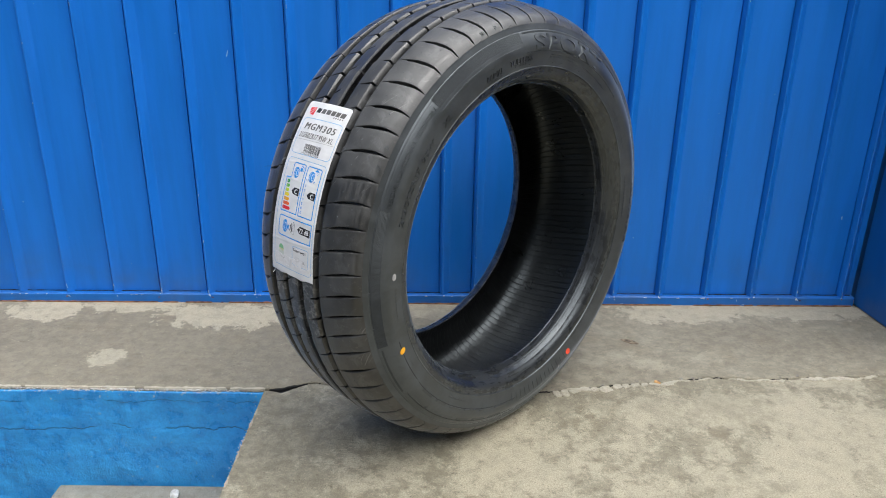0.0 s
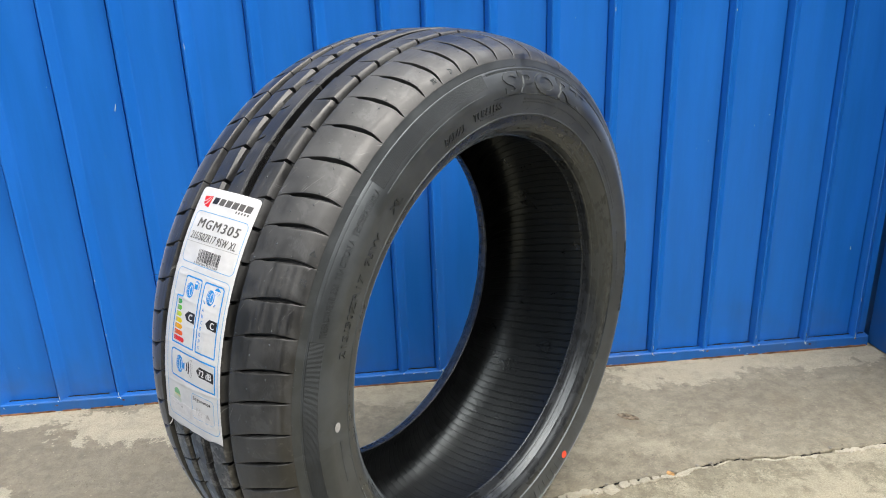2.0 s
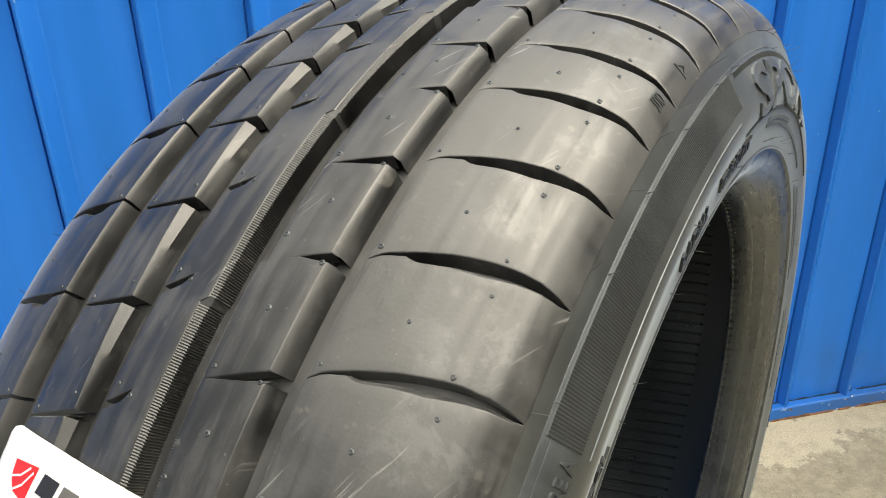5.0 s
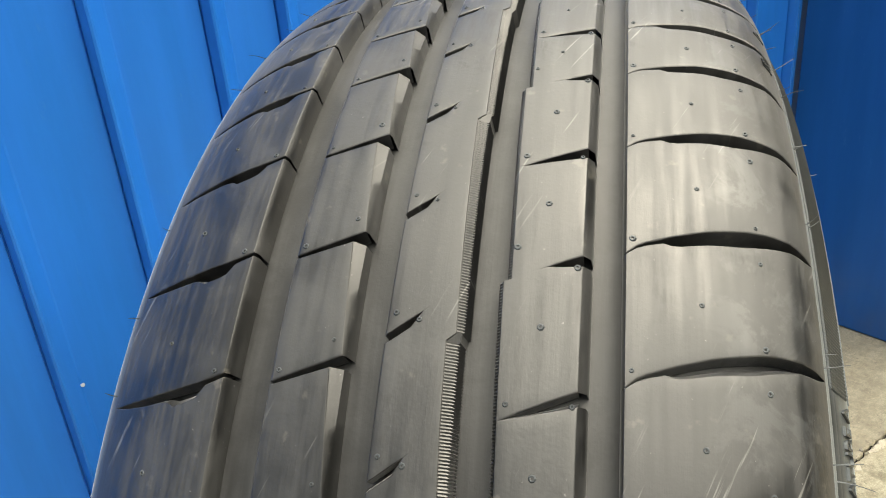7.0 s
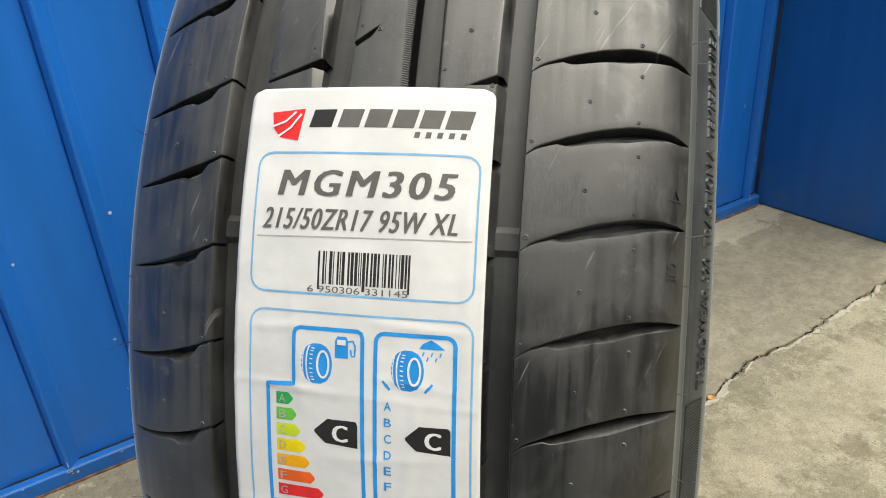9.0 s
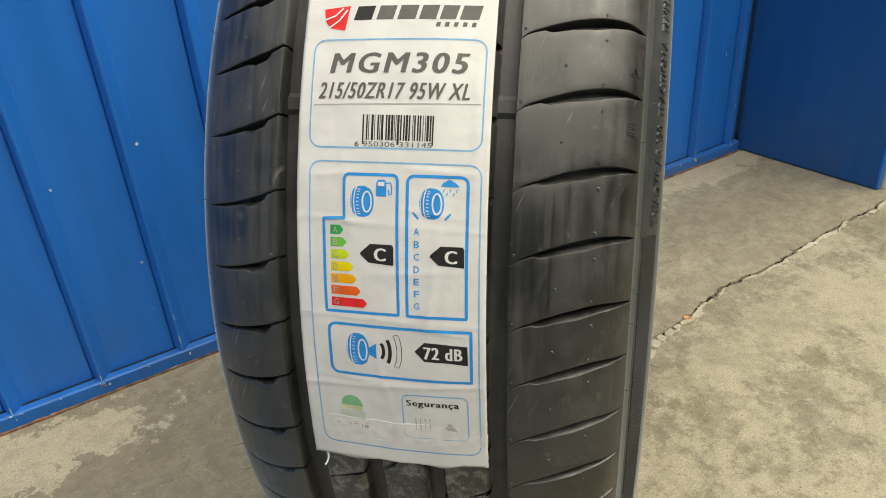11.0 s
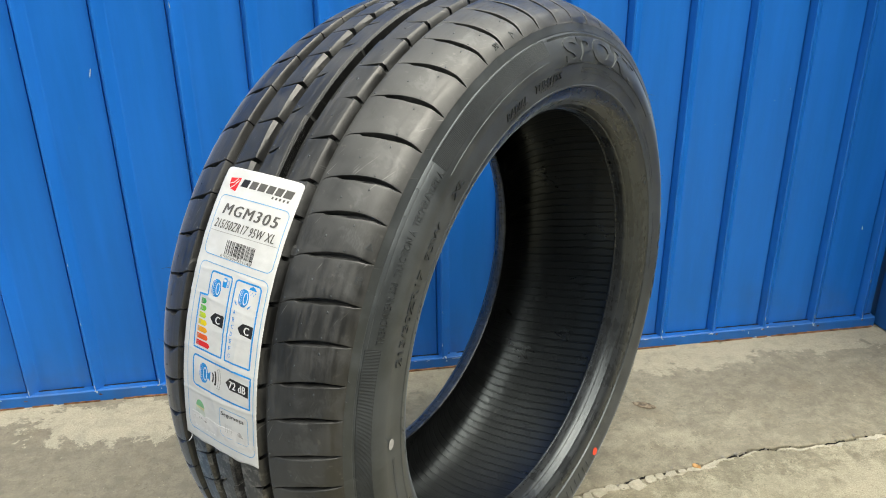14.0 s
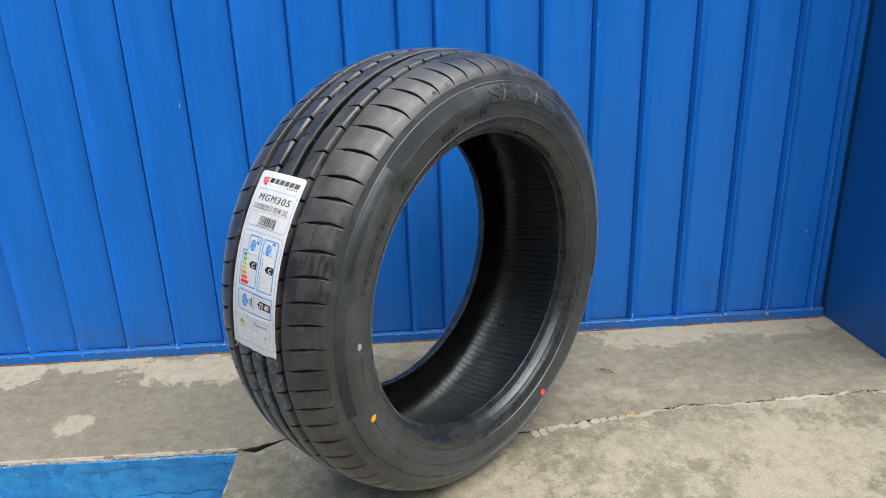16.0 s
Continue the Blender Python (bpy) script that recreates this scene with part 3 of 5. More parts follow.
    if dust:
        # Dull scraped areas with short fine marks.
        area = k.ramp(k.noise(flat, 19, 5, 0.66), 0.53, 0.60)
        marks = k.noise(k.vec(k.math("MULTIPLY", x, 1100.0), k.math("MULTIPLY", turn, 70.0), 0.0), 1.0, 3, 0.6)
        scrape = k.math("MULTIPLY", area, marks)
        base = k.mix(k.math("MULTIPLY", area, k.ramp(marks, 0.40, 0.62, 0.75, 0.15)), base, (0.006, 0.006, 0.006))
    height = k.math("ADD", k.math("MULTIPLY", fine, 0.22), k.math("MULTIPLY", streak, 0.6 * streaky))
    if scrape:
        height = k.math("ADD", height, k.math("MULTIPLY", scrape, 0.3))
    if liner:
        wave = k.math("SINE", k.math("ADD", k.math("MULTIPLY", turn, 180.0), k.math("MULTIPLY", x, -110.0)))
        plain_band = k.ramp(k.math("ABSOLUTE", k.math("SUBTRACT", x, 0.050)), 0.013, 0.016)
        groove = k.math("MULTIPLY", k.ramp(wave, 0.76, 0.95), plain_band)
        crumb = k.math("MULTIPLY", k.ramp(k.voronoi(flat, 620), 0.2, 0.6), k.math("MULTIPLY", k.ramp(k.math("ABSOLUTE", k.math("ADD", x, 0.035)), 0.050, 0.030), k.ramp(cloud, 0.35, 0.55, 0.5, 1.0)))
        height = k.math("ADD", k.math("MULTIPLY", groove, -3.6), k.math("MULTIPLY", crumb, 0.7))
        base = k.mix(k.math("MULTIPLY", groove, 0.8), base, (0.003, 0.003, 0.003))
        gloss = k.math("ADD", gloss, k.ramp(plain_band, 1.0, 0.0, 0.0, 0.16))
    k.bump(height, relief, 0.0006)
    k.b.inputs["Coat Roughness"].default_value = 0.42
    k.b.inputs["Sheen Weight"].default_value = dusty
    k.b.inputs["Sheen Roughness"].default_value = 0.25
    if cool_tint:  # blue tint standing in for cool sky light in sheen and reflections
        k.b.inputs["Sheen Tint"].default_value = (0.80, 0.92, 1.0, 1)
        k.b.inputs["Specular Tint"].default_value = (0.84, 0.94, 1.0, 1)
    k.b.inputs["Coat Weight"].default_value = 0.0 if liner else coat
    return k.set(color=base, rough=gloss)


TREAD = rubber("tread_rubber", (0.0052, 0.0054, 0.0055), (0.035, 0.0355, 0.0358), 0.45, 1.0, 0.3, relief=0.28, coat=0.25, spec=0.95, dusty=0.30, cool_tint=False)
SIDEWALL = rubber("sidewall_rubber", (0.021, 0.0231, 0.0254), (0.046, 0.0505, 0.0555), 0.43, 0.6, relief=0.35, bead=True, coat=0.15, spec=0.95, dusty=0.45)
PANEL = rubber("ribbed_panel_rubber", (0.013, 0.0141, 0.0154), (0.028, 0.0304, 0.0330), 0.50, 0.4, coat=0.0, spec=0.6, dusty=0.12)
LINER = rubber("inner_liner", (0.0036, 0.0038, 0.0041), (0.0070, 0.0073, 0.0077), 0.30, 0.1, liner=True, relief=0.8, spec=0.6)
PRINT_RUBBER = rubber("moulded_letter_rubber", (0.030, 0.0326, 0.0352), (0.058, 0.0625, 0.067), 0.46, 0.2, coat=0.1, dusty=0.2)
LETTER = rubber("small_letter_rubber", (0.020, 0.0216, 0.0236), (0.040, 0.0430, 0.047), 0.45, 0.2, coat=0.1)
GROOVE = rubber("groove_rubber", (0.020, 0.0205, 0.0212), (0.052, 0.0532, 0.0548), 0.5, 1.0, coat=0.0, spec=0.7, cool_tint=False)

# Casing: outer sidewalls, beads and liner as one turned profile.
EDGE_R, EDGE_L = 0.0990, 0.0985
SHOULDER_R = [  # u, r from the tread's edge down to the upper sidewall, with two fine grooves
    (0.0990, 0.2944), (0.0995, 0.2926), (0.1001, 0.2909), (0.1007, 0.2894), (0.1013, 0.2881), (0.10145, 0.2876), (0.1013, 0.2871), (0.1021, 0.2864), (0.1033, 0.2846), (0.1032, 0.2841), (0.1039, 0.2834), (0.1055, 0.2804)]
SHOULDER_L = [(0.0985, 0.3054), (0.1005, 0.3040), (0.1024, 0.3022), (0.1041, 0.3003), (0.1062, 0.2974), (0.1085, 0.2942), (0.1084, 0.2936), (0.1091, 0.2930), (0.1108, 0.2900), (0.1107, 0.2894), (0.1113, 0.2888), (0.1130, 0.2850)]
LOWER = [  # over the sidewall to the rim line, then down the stepped bead to its toe
    (0.1075, 0.2770), (0.1093, 0.2733), (0.1108, 0.2692), (0.1114, 0.2650), (0.1108, 0.2605), (0.1095, 0.2550), (0.1085, 0.2480), (0.1079, 0.2430), (0.1077, 0.2412), (0.1082, 0.2404), (0.1081, 0.2397),
    (0.1066, 0.2388), (0.1063, 0.2376), (0.1056, 0.2352), (0.1047, 0.2325), (0.1034, 0.2298), (0.1016, 0.2274), (0.0992, 0.2248), (0.0968, 0.2229),
    (0.0960, 0.2217), (0.0940, 0.2206), (0.0915, 0.2190), (0.0890, 0.2180), (0.0886, 0.2173), (0.0878, 0.2168), (0.0845, 0.2161), (0.0802, 0.2155), (0.0764, 0.2151), (0.0757, 0.2146), (0.0748, 0.2147), (0.0737, 0.2158)]
LOWER_L = [  # the far side bulges more
    (0.1148, 0.2803), (0.1164, 0.2743), (0.1175, 0.2678), (0.1182, 0.2608), (0.1181, 0.2545), (0.1173, 0.2480), (0.1158, 0.2420), (0.1141, 0.2370), (0.1134, 0.2351), (0.1129, 0.2344),
    (0.1111, 0.2336), (0.1097, 0.2313), (0.1083, 0.2285), (0.1065, 0.2250), (0.1043, 0.2215), (0.1015, 0.2189), (0.0991, 0.2178), (0.0977, 0.2167), (0.0955, 0.2161), (0.0915, 0.2155), (0.0870, 0.2149), (0.0852, 0.2158)]
INSIDE = [  # from the bead up to the crown
    (0.0737, 0.2158), (0.0750, 0.2210), (0.0785, 0.2280), (0.0830, 0.2385), (0.0862, 0.2500), (0.0876, 0.2620), (0.0866, 0.2725), (0.0832, 0.2810), (0.0778, 0.2880), (0.0700, 0.2940), (0.0590, 0.2995), (0.0440, 0.3035), (0.0250, 0.3060), (0.0, 0.3067)]
INSIDE_L = [(u + 0.0115 * max(0.0, min(1.0, (0.30 - r) / 0.07)), r) for u, r in INSIDE]
SEGS = 288


def turned(name, profile, segs=SEGS, closed=False):
    verts = [around(u, r, 360 * i / segs) for i in range(segs) for u, r in profile]
    k, faces = len(profile), []
    for i in range(segs):
        a, b = i * k, (i + 1) % segs * k
        for j in range(k if closed else k - 1):
            j2 = (j + 1) % k
            faces.append((a + j, b + j, b + j2, a + j2))
    return mesh_of(name, verts, faces, True, 24)


def tyre_part(name, data, material, label="", parent=tyre):
    ob = part(name, data, material, parent, label)
    if parent is tyre:
        ob.location = (0, 0, AXLE_Z)
    return ob


wall_profile = SHOULDER_R + LOWER
far_profile = SHOULDER_L + LOWER_L
tyre_part("sidewall", turned("sidewall", wall_profile[::-1]), SIDEWALL, "black rubber sidewall with moulded lettering")
tyre_part("sidewall", turned("sidewall", [(-u, r) for u, r in far_profile]), SIDEWALL)
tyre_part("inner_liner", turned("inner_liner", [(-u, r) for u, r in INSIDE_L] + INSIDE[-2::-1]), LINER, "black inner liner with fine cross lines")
DEPTH = 0.0076
us = np.linspace(-EDGE_L + 0.0015, EDGE_R - 0.0015, 60)
base_profile = [(-EDGE_L + 0.0003, crown(-EDGE_L) - 0.0003)] + [(float(u), crown(u) - DEPTH) for u in us] + [(EDGE_R - 0.0003, crown(EDGE_R) - 0.0003)]
base_ob = tyre_part("tread_base", turned("tread_base", base_profile[::-1]), GROOVE, "groove floors of the tread")

# Pitch sequence of the tread, in degrees, from the block line at FIRST downwards.
FIRST = 109.10
SEEN = [5, 6, 6.5, 6.5, 6.5, 5, 5.5, 6, 5.5, 5.5, 5, 5.5, 5]
rest = [5] * 21 + [5.5] * 21 + [6] * 11
random.Random(5).shuffle(rest)
PITCHES = SEEN + rest
LINES = [FIRST + sum(PITCHES[:k]) for k in range(len(PITCHES))]


def block_mesh(rib, pitch, odd):
    """One tread block between two sipes. v runs round the tyre, a across it."""
    wide = rib["right"](0.5, odd) - rib["left"](0.5, odd)
    ea, eb = 0.0002 / wide, 0.0006 / wide
    inner_a = np.linspace(eb, 1 - eb, max(4, int(wide / 0.0022)))
    As = [0, ea, *inner_a, 1 - ea, 1]
    ev, ew = 0.22 * MM / pitch, 0.6 * MM / pitch
    Vs = sorted({0, ev, *np.linspace(ew, 1 - ew, 11).round(5), 1 - ev, 1, *[s for s in rib.get("steps", lambda o: ())(odd)]})
    nA, nV = len(As), len(Vs)
    verts, faces, grid = [], [], []

    def spot(a, v):
        u = lerp(rib["left"](v, odd), rib["right"](v, odd), a)
        g0, g1 = rib["gap"](u, odd), rib["gap"](u, not odd)
        start, end = rib["curve"](u) + g0, pitch + rib["curve"](u)
        return u, lerp(start, end, v), g0, g1

    for i, v in enumerate(Vs):
        for j, a in enumerate(As):
            u, phi, g0, g1 = spot(a, v)
            drop = 0.0
            if j in (0, 1) and rib["round_left"] or j in (nA - 2, nA - 1) and rib["round_right"]:
                drop = max(drop, 0.00032 if j in (0, nA - 1) else 0.00006)
            if i in (0, 1):
                drop = max(drop, min(1, g0 / 0.08) * (0.00032 if i == 0 else 0.00006))
            if i in (nV - 2, nV - 1):
                drop = max(drop, min(1, g1 / 0.08) * (0.00028 if i == nV - 1 else 0.00006))
            verts.append(around(u, crown(u) - drop, phi))
    faces = [(i * nA + j, i * nA + j + 1, (i + 1) * nA + j + 1, (i + 1) * nA + j) for i in range(nV - 1) for j in range(nA - 1)]

    def skirt(path):
        """Walls: path is a list of columns, each a list of points from the top down."""
        q, h = len(verts), len(path[0])
        for column in path:
            verts.extend(column)
        for c in range(len(path) - 1):
            for d in range(h - 1):
                faces.append((q + c * h + d, q + (c + 1) * h + d, q + (c + 1) * h + d + 1, q + c * h + d + 1))

    deep = DEPTH + 0.0004
    # Upper edge: a sloped face into the sipe, then straight down.
    path = []
    for a in As:
        u, phi, g0, _ = spot(a, 0)
        s = min(1, g0 / 0.3)
        path.append([around(u, crown(u) - 0.00032 * min(1, g0 / 0.08), phi), around(u, crown(u) - 0.0026 * s - 0.0002, phi - 0.36 * g0), around(u, crown(u) - rib["deep"] * s - 0.0004, phi - 0.44 * g0)])
    skirt(path[::-1])
    path = []
    for a in As:
        u, phi, _, g1 = spot(a, 1)
        s = min(1, g1 / 0.2)
        path.append([around(u, crown(u) - 0.00028 * min(1, g1 / 0.08), phi), around(u, crown(u) - rib["deep"] * s - 0.0004, phi + 0.05 * g1)])
    skirt(path)
    # Sides along the grooves, with a chamfer where the block has one.
    for sign, edge, a, key in ((-1, "left", 0, "cham_left"), (1, "right", 1, "cham_right")):
        if not rib["round_" + edge]:
            continue
        path = []
        teeth = rib.get("teeth_" + edge, 0)
        dense = [i / (2 * int(pitch / MM / 0.84)) for i in range(2 * int(pitch / MM / 0.84) + 1)] if teeth else Vs
        for i, v in enumerate(dense):
            u, phi, _, _ = spot(a, v)
            w, d = rib[key](v, odd)
            w += (i % 2) * teeth
            path.append([around(u, crown(u) - 0.00032, phi), around(u + sign * (w + 0.0001), crown(u) - 0.0005 - d, phi), around(u + sign * (w + 0.0006), crown(u) - deep, phi)])
        skirt(path if sign < 0 else path[::-1])
    return mesh_of("tread_block", verts, faces, True, 40)


def const(c):
    return lambda v, odd: c


def two(v, odd):
    """Progress through a pair of blocks, from 0 to 1."""
    return (v + (1 if odd else 0)) / 2


right_gap = table([(0.048, 0.03), (0.0590, 0.24), (0.0602, 0.55), (0.079, 0.90), (0.088, 0.66), (0.0940, 0.46), (0.0978, 0.34), (0.0986, 0.0)])
right_curve = table([(0.048, 0.08), (0.0515, -0.47), (0.060, -1.08), (0.070, -1.68), (0.080, -2.12), (0.086, -2.27), (0.092, -2.27), (0.0965, -2.14), (0.0990, -1.95)])
left_gap = table([(-0.0978, 0.0), (-0.0935, 0.2), (-0.082, 0.40), (-0.0745, 0.46), (-0.0735, 0.85), (-0.065, 0.78), (-0.0642, 0.28), (-0.057, 0.2)])
left_curve = table([(-0.0985, 1.85), (-0.085, 1.45), (-0.075, 1.05), (-0.065, 0.55), (-0.057, 0.0)])
mid_gap = lambda u, odd: 0.16 + 0.22 * (u + 0.0425) / 0.02
STEP_V = 0.35


def centre_two(v, odd):
    return (two(v, odd) - STEP_V / 2) % 1.0


RIBS = [
    dict(off=0.45, left=const(-EDGE_L), right=const(-0.0572), curve=left_curve, gap=lambda u, odd: left_gap(u), round_left=False, round_right=True, cham_right=lambda v, odd: (0.0009, 0.0012), deep=0.006),
    dict(off=-0.6, left=const(-0.0425), right=lambda v, odd: lerp(-0.0262, -0.0231, v), curve=lambda u: -(u + 0.0225) * 70, gap=mid_gap, round_left=True, round_right=True,
         cham_left=lambda v, odd: (0.0001, 0.0), cham_right=lambda v, odd: (lerp(0.0030, 0.0006, v), lerp(0.0024, 0.0010, v)), deep=0.006),
    dict(off=-1.6, left=const(-0.0120), right=lambda v, odd: lerp(0.0042, 0.0066, centre_two(v, odd)), curve=lambda u: -(u + 0.0120) * 135, gap=lambda u, odd: 0.42 if u < -0.0056 else max(0.0, 0.42 - (u + 0.0056) * 700), round_left=True, round_right=True,
         cham_left=lambda v, odd: (0.0001, 0.0), cham_right=lambda v, odd: (lerp(0.0024, 0.0011, centre_two(v, odd)), lerp(0.0011, 0.0006, centre_two(v, odd))), teeth_right=0.0009, deep=0.0045,
         steps=lambda odd: () if odd else (STEP_V - 0.004, STEP_V + 0.004)),
    dict(off=0.3, left=lambda v, odd: lerp(0.0172, 0.0192, two(v, not odd)), right=const(0.0374), curve=lambda u: (0.039 - u) * 80, round_left=True, round_right=True,
         gap=lambda u, odd: 0.62 * max(0.0, min(1, (u - (0.0284 if odd else 0.0195)) / (0.0100 if odd else 0.0180))), cham_left=lambda v, odd: (0.0003, 0.0006), teeth_left=0.0006, cham_right=lambda v, odd: (0.0017, 0.0019), deep=0.005),
    dict(off=0.0, left=const(0.0480), right=const(EDGE_R), curve=right_curve, gap=lambda u, odd: right_gap(u), round_left=True, round_right=False, cham_left=lambda v, odd: (0.0002, 0.0003), deep=0.0065),
]
made = {}
stubs = bmesh.new()


def stub(u, phi, r=0.0006, h=0.0003):
    """A cut vent stub: a small rim round a dark middle."""
    rings = []
    for rr, hh in ((r * 1.5, -0.0001), (r, h), (r * 0.55, h), (r * 0.5, -0.0002)):
        rings.append([stubs.verts.new(around(u + rr * math.cos(t), crown(u) + hh, phi + rr * 1000 * MM * math.sin(t))) for t in [2 * math.pi * i / 7 for i in range(7)]])
    for p, q in zip(rings, rings[1:]):
        for i in range(7):
            stubs.faces.new((p[i], p[(i + 1) % 7], q[(i + 1) % 7], q[i]))
    stubs.faces.new(rings[-1])


far_side = ([], [])
for number, (rib, kind) in enumerate(zip(RIBS, "abcde")):
    for k, (line, pitch) in enumerate(zip(LINES, PITCHES)):
        odd = k % 2 == 1
        key = (kind, pitch, odd)
        if key not in made:
            made[key] = block_mesh(rib, pitch, odd)
        if 240 < line % 360 < 350:  # the far side joins into one piece
            turn, q = Matrix.Rotation(radians(line + rib["off"]), 3, "X"), len(far_side[0])
            far_side[0].extend(turn @ v.co for v in made[key].vertices)
            far_side[1].extend(tuple(i + q for i in p.vertices) for p in made[key].polygons)
            continue
        ob = tyre_part("tread_block", made[key], TREAD)
        ob.rotation_euler = (radians(line + rib["off"]), 0, 0)
tagged(tyre_part("far_tread", mesh_of("far_tread", *far_side, True, 40), TREAD), kind="stuff")
for k, (line, pitch) in enumerate(zip(LINES, PITCHES)):
    for u, d in ((0.0497, -0.75), (0.0821, -2.5), (0.0825, -0.45), (0.0668, pitch / 2 - 0.9), (-0.0605, 0.0 + 0.4), (-0.078, pitch / 2 + 2.2), (-0.0405, 0.25), (-0.0262, -1.3), (0.0202, 1.2 if k % 2 == 0 else 0.2),
                 (0.0360, 1.1), (0.0275, pitch / 2 + 0.9), (-0.0036, -2.4), (-0.010, -2.7)):
        stub(u, line + d, random.uniform(0.00045, 0.00078))
tagged(tyre_part("vent_stub", stubs, PRINT_RUBBER), kind="stuff")
# Wear bars across the grooves.
for phi in (149.6, 209.6, 29.6, 89.6):
    bm = bmesh.new()
    for a, b in ((-0.0575, -0.042), (-0.0235, -0.0115), (0.006, 0.018), (0.0385, 0.0485)):
        vs = [bm.verts.new(around(u, crown(u) - DEPTH + h, phi + d)) for d, h in ((-0.9, 0.0), (-0.5, 0.0017), (0.5, 0.0017), (0.9, 0.0)) for u in (a, b)]
        for i in range(0, 6, 2):
            bm.faces.new((vs[i], vs[i + 1], vs[i + 3], vs[i + 2]))
    tyre_part("wear_bar", bm, GROOVE)

# Fine rubber hairs left by the mould.
hairs = bmesh.new()


def hair(root, way, length, r=0.00022):
    side1 = way.orthogonal().normalized()
    side2 = way.cross(side1)
    sag = side1 * random.uniform(-0.3, 0.3) + side2 * random.uniform(-0.3, 0.3)
    last = None
    for i in range(5):
        t = i / 4
        c = root + way * length * t + sag * length * t * t
        rr = r * (1 - 0.6 * t)
        ring = [hairs.verts.new(c + side1 * rr * math.cos(a) + side2 * rr * math.sin(a)) for a in (0, 2.1, 4.2)]
        if last:
            for j in range(3):
                hairs.faces.new((last[j], last[(j + 1) % 3], ring[(j + 1) % 3], ring[j]))
        last = ring


side_at = table(sorted((r, u) for u, r in wall_profile if r > 0.2405))
for k, line in enumerate(LINES):
    for u, r, chance in ((0.0991, 0.2943, 0.85), (-0.0995, 0.3048, 0.8), (side_at(0.287), 0.287, 0.65), (side_at(0.2445), 0.2445, 0.45), (side_at(0.262), 0.262, 0.18)):
        if random.random() < chance:
            phi = line + random.uniform(0, 4)
            root = Vector(around(u, r, phi))
            out = Vector((1.0 if u > 0 else -1.0, 0, 0)) + Vector(around(0, 0.45, phi)) + Vector([random.uniform(-0.3, 0.3) for _ in range(3)])
            hair(root, out.normalized(), random.uniform(0.0025, 0.0085))
tagged(tyre_part("rubber_hair", hairs, PRINT_RUBBER), kind="stuff")

# ---- moulded lettering on the sidewall ----
def text_shape(body, thick=0.0, deep=0.0, space=1.0):
    """The built-in font's outline of a text as vertices (x, y, z) and faces, fitted to a box of width 1 and height 1."""
    cu = bpy.data.curves.new("text", "FONT")
    cu.body, cu.size, cu.resolution_u, cu.offset, cu.extrude, cu.space_character = body, 1.0, 3, thick, deep, space
    ob = bpy.data.objects.new("text", cu)
    scene.collection.objects.link(ob)
    me = bpy.data.meshes.new_from_object(ob.evaluated_get(bpy.context.evaluated_depsgraph_get()))
    bpy.data.objects.remove(ob)
    vs = [tuple(v.co) for v in me.vertices]
    fs = [tuple(p.vertices) for p in me.polygons]
    bpy.data.meshes.remove(me)
    xs, ys = [v[0] for v in vs], [v[1] for v in vs]
    x0, y0, w, h = min(xs), min(ys), max(xs) - min(xs), max(ys) - min(ys)
    return [((x - x0) / w, (y - y0) / h, z) for x, y, z in vs], fs


def letters_of(vs, fs):
    """Splits a text's outline into its letters: pieces that overlap from left to right."""
    root = list(range(len(vs)))

    def find(i):
        while root[i] != i:
            root[i] = root[root[i]]
            i = root[i]
        return i

    for f in fs:
        for i in f[1:]:
            root[find(i)] = find(f[0])
    groups = {}
    for i in range(len(vs)):
        groups.setdefault(find(i), []).append(i)
    spans = sorted((min(vs[i][0] for i in g), max(vs[i][0] for i in g), g) for g in groups.values())
    merged = []
    for lo, hi, g in spans:
        if merged and lo < merged[-1][1] - 0.25 * min(hi - lo, merged[-1][1] - merged[-1][0]):
            merged[-1] = (merged[-1][0], max(hi, merged[-1][1]), merged[-1][2] + g)
        else:
            merged.append((lo, hi, list(g)))
    out = []
    for _, _, g in merged:
        at = {i: k for k, i in enumerate(g)}
        out.append(([vs[i] for i in g], [tuple(at[i] for i in f) for f in fs if f[0] in at]))
    return out


def ring_text(name, body, r0, r1, phi0, phi1, lift=0.0009, thick=0.0, material=None):
    """Letters on the sidewall, tops outward, read clockwise from phi0 to phi1."""
    vs, fs = text_shape(body, thick, 0.5)
    for lv, lf in letters_of(vs, fs):
        verts = []
        for x, y, z in lv:
            r = lerp(r0, r1, y)
            verts.append(around(side_at(r) + (lift if z > 0 else -0.0008), r, lerp(phi0, phi1, x)))
        tyre_part(name, mesh_of(name, verts, lf, False), material or PRINT_RUBBER)


ring_text("lettering", "SPORT", 0.2618, 0.2832, 91.6, 57.5, 0.0012, 0.018, PRINT_RUBBER)
ring_text("lettering", "RADIAL", 0.2472, 0.2548, 113.0, 105.8, 0.0010, 0.012, LETTER)
ring_text("lettering", "TUBELESS", 0.2492, 0.2572, 103.0, 92.6, 0.0010, 0.012, LETTER)
ring_text("lettering", "TREADWEAR 320  TRACTION A  TEMPERATURE A", 0.2748, 0.2796, 159.0, 131.5, 0.0008, 0.010, LETTER)
ring_text("lettering", "215/50ZR17  95W", 0.2490, 0.2570, 163.0, 138.0, 0.0009, 0.014, LETTER)
ring_text("lettering", "XL", 0.2490, 0.2570, 133.0, 129.0, 0.0009, 0.014, LETTER)
ring_text("lettering", "OUTSIDE", 0.2645, 0.2715, 7.0, -15.0, 0.0008, 0.016, PRINT_RUBBER)


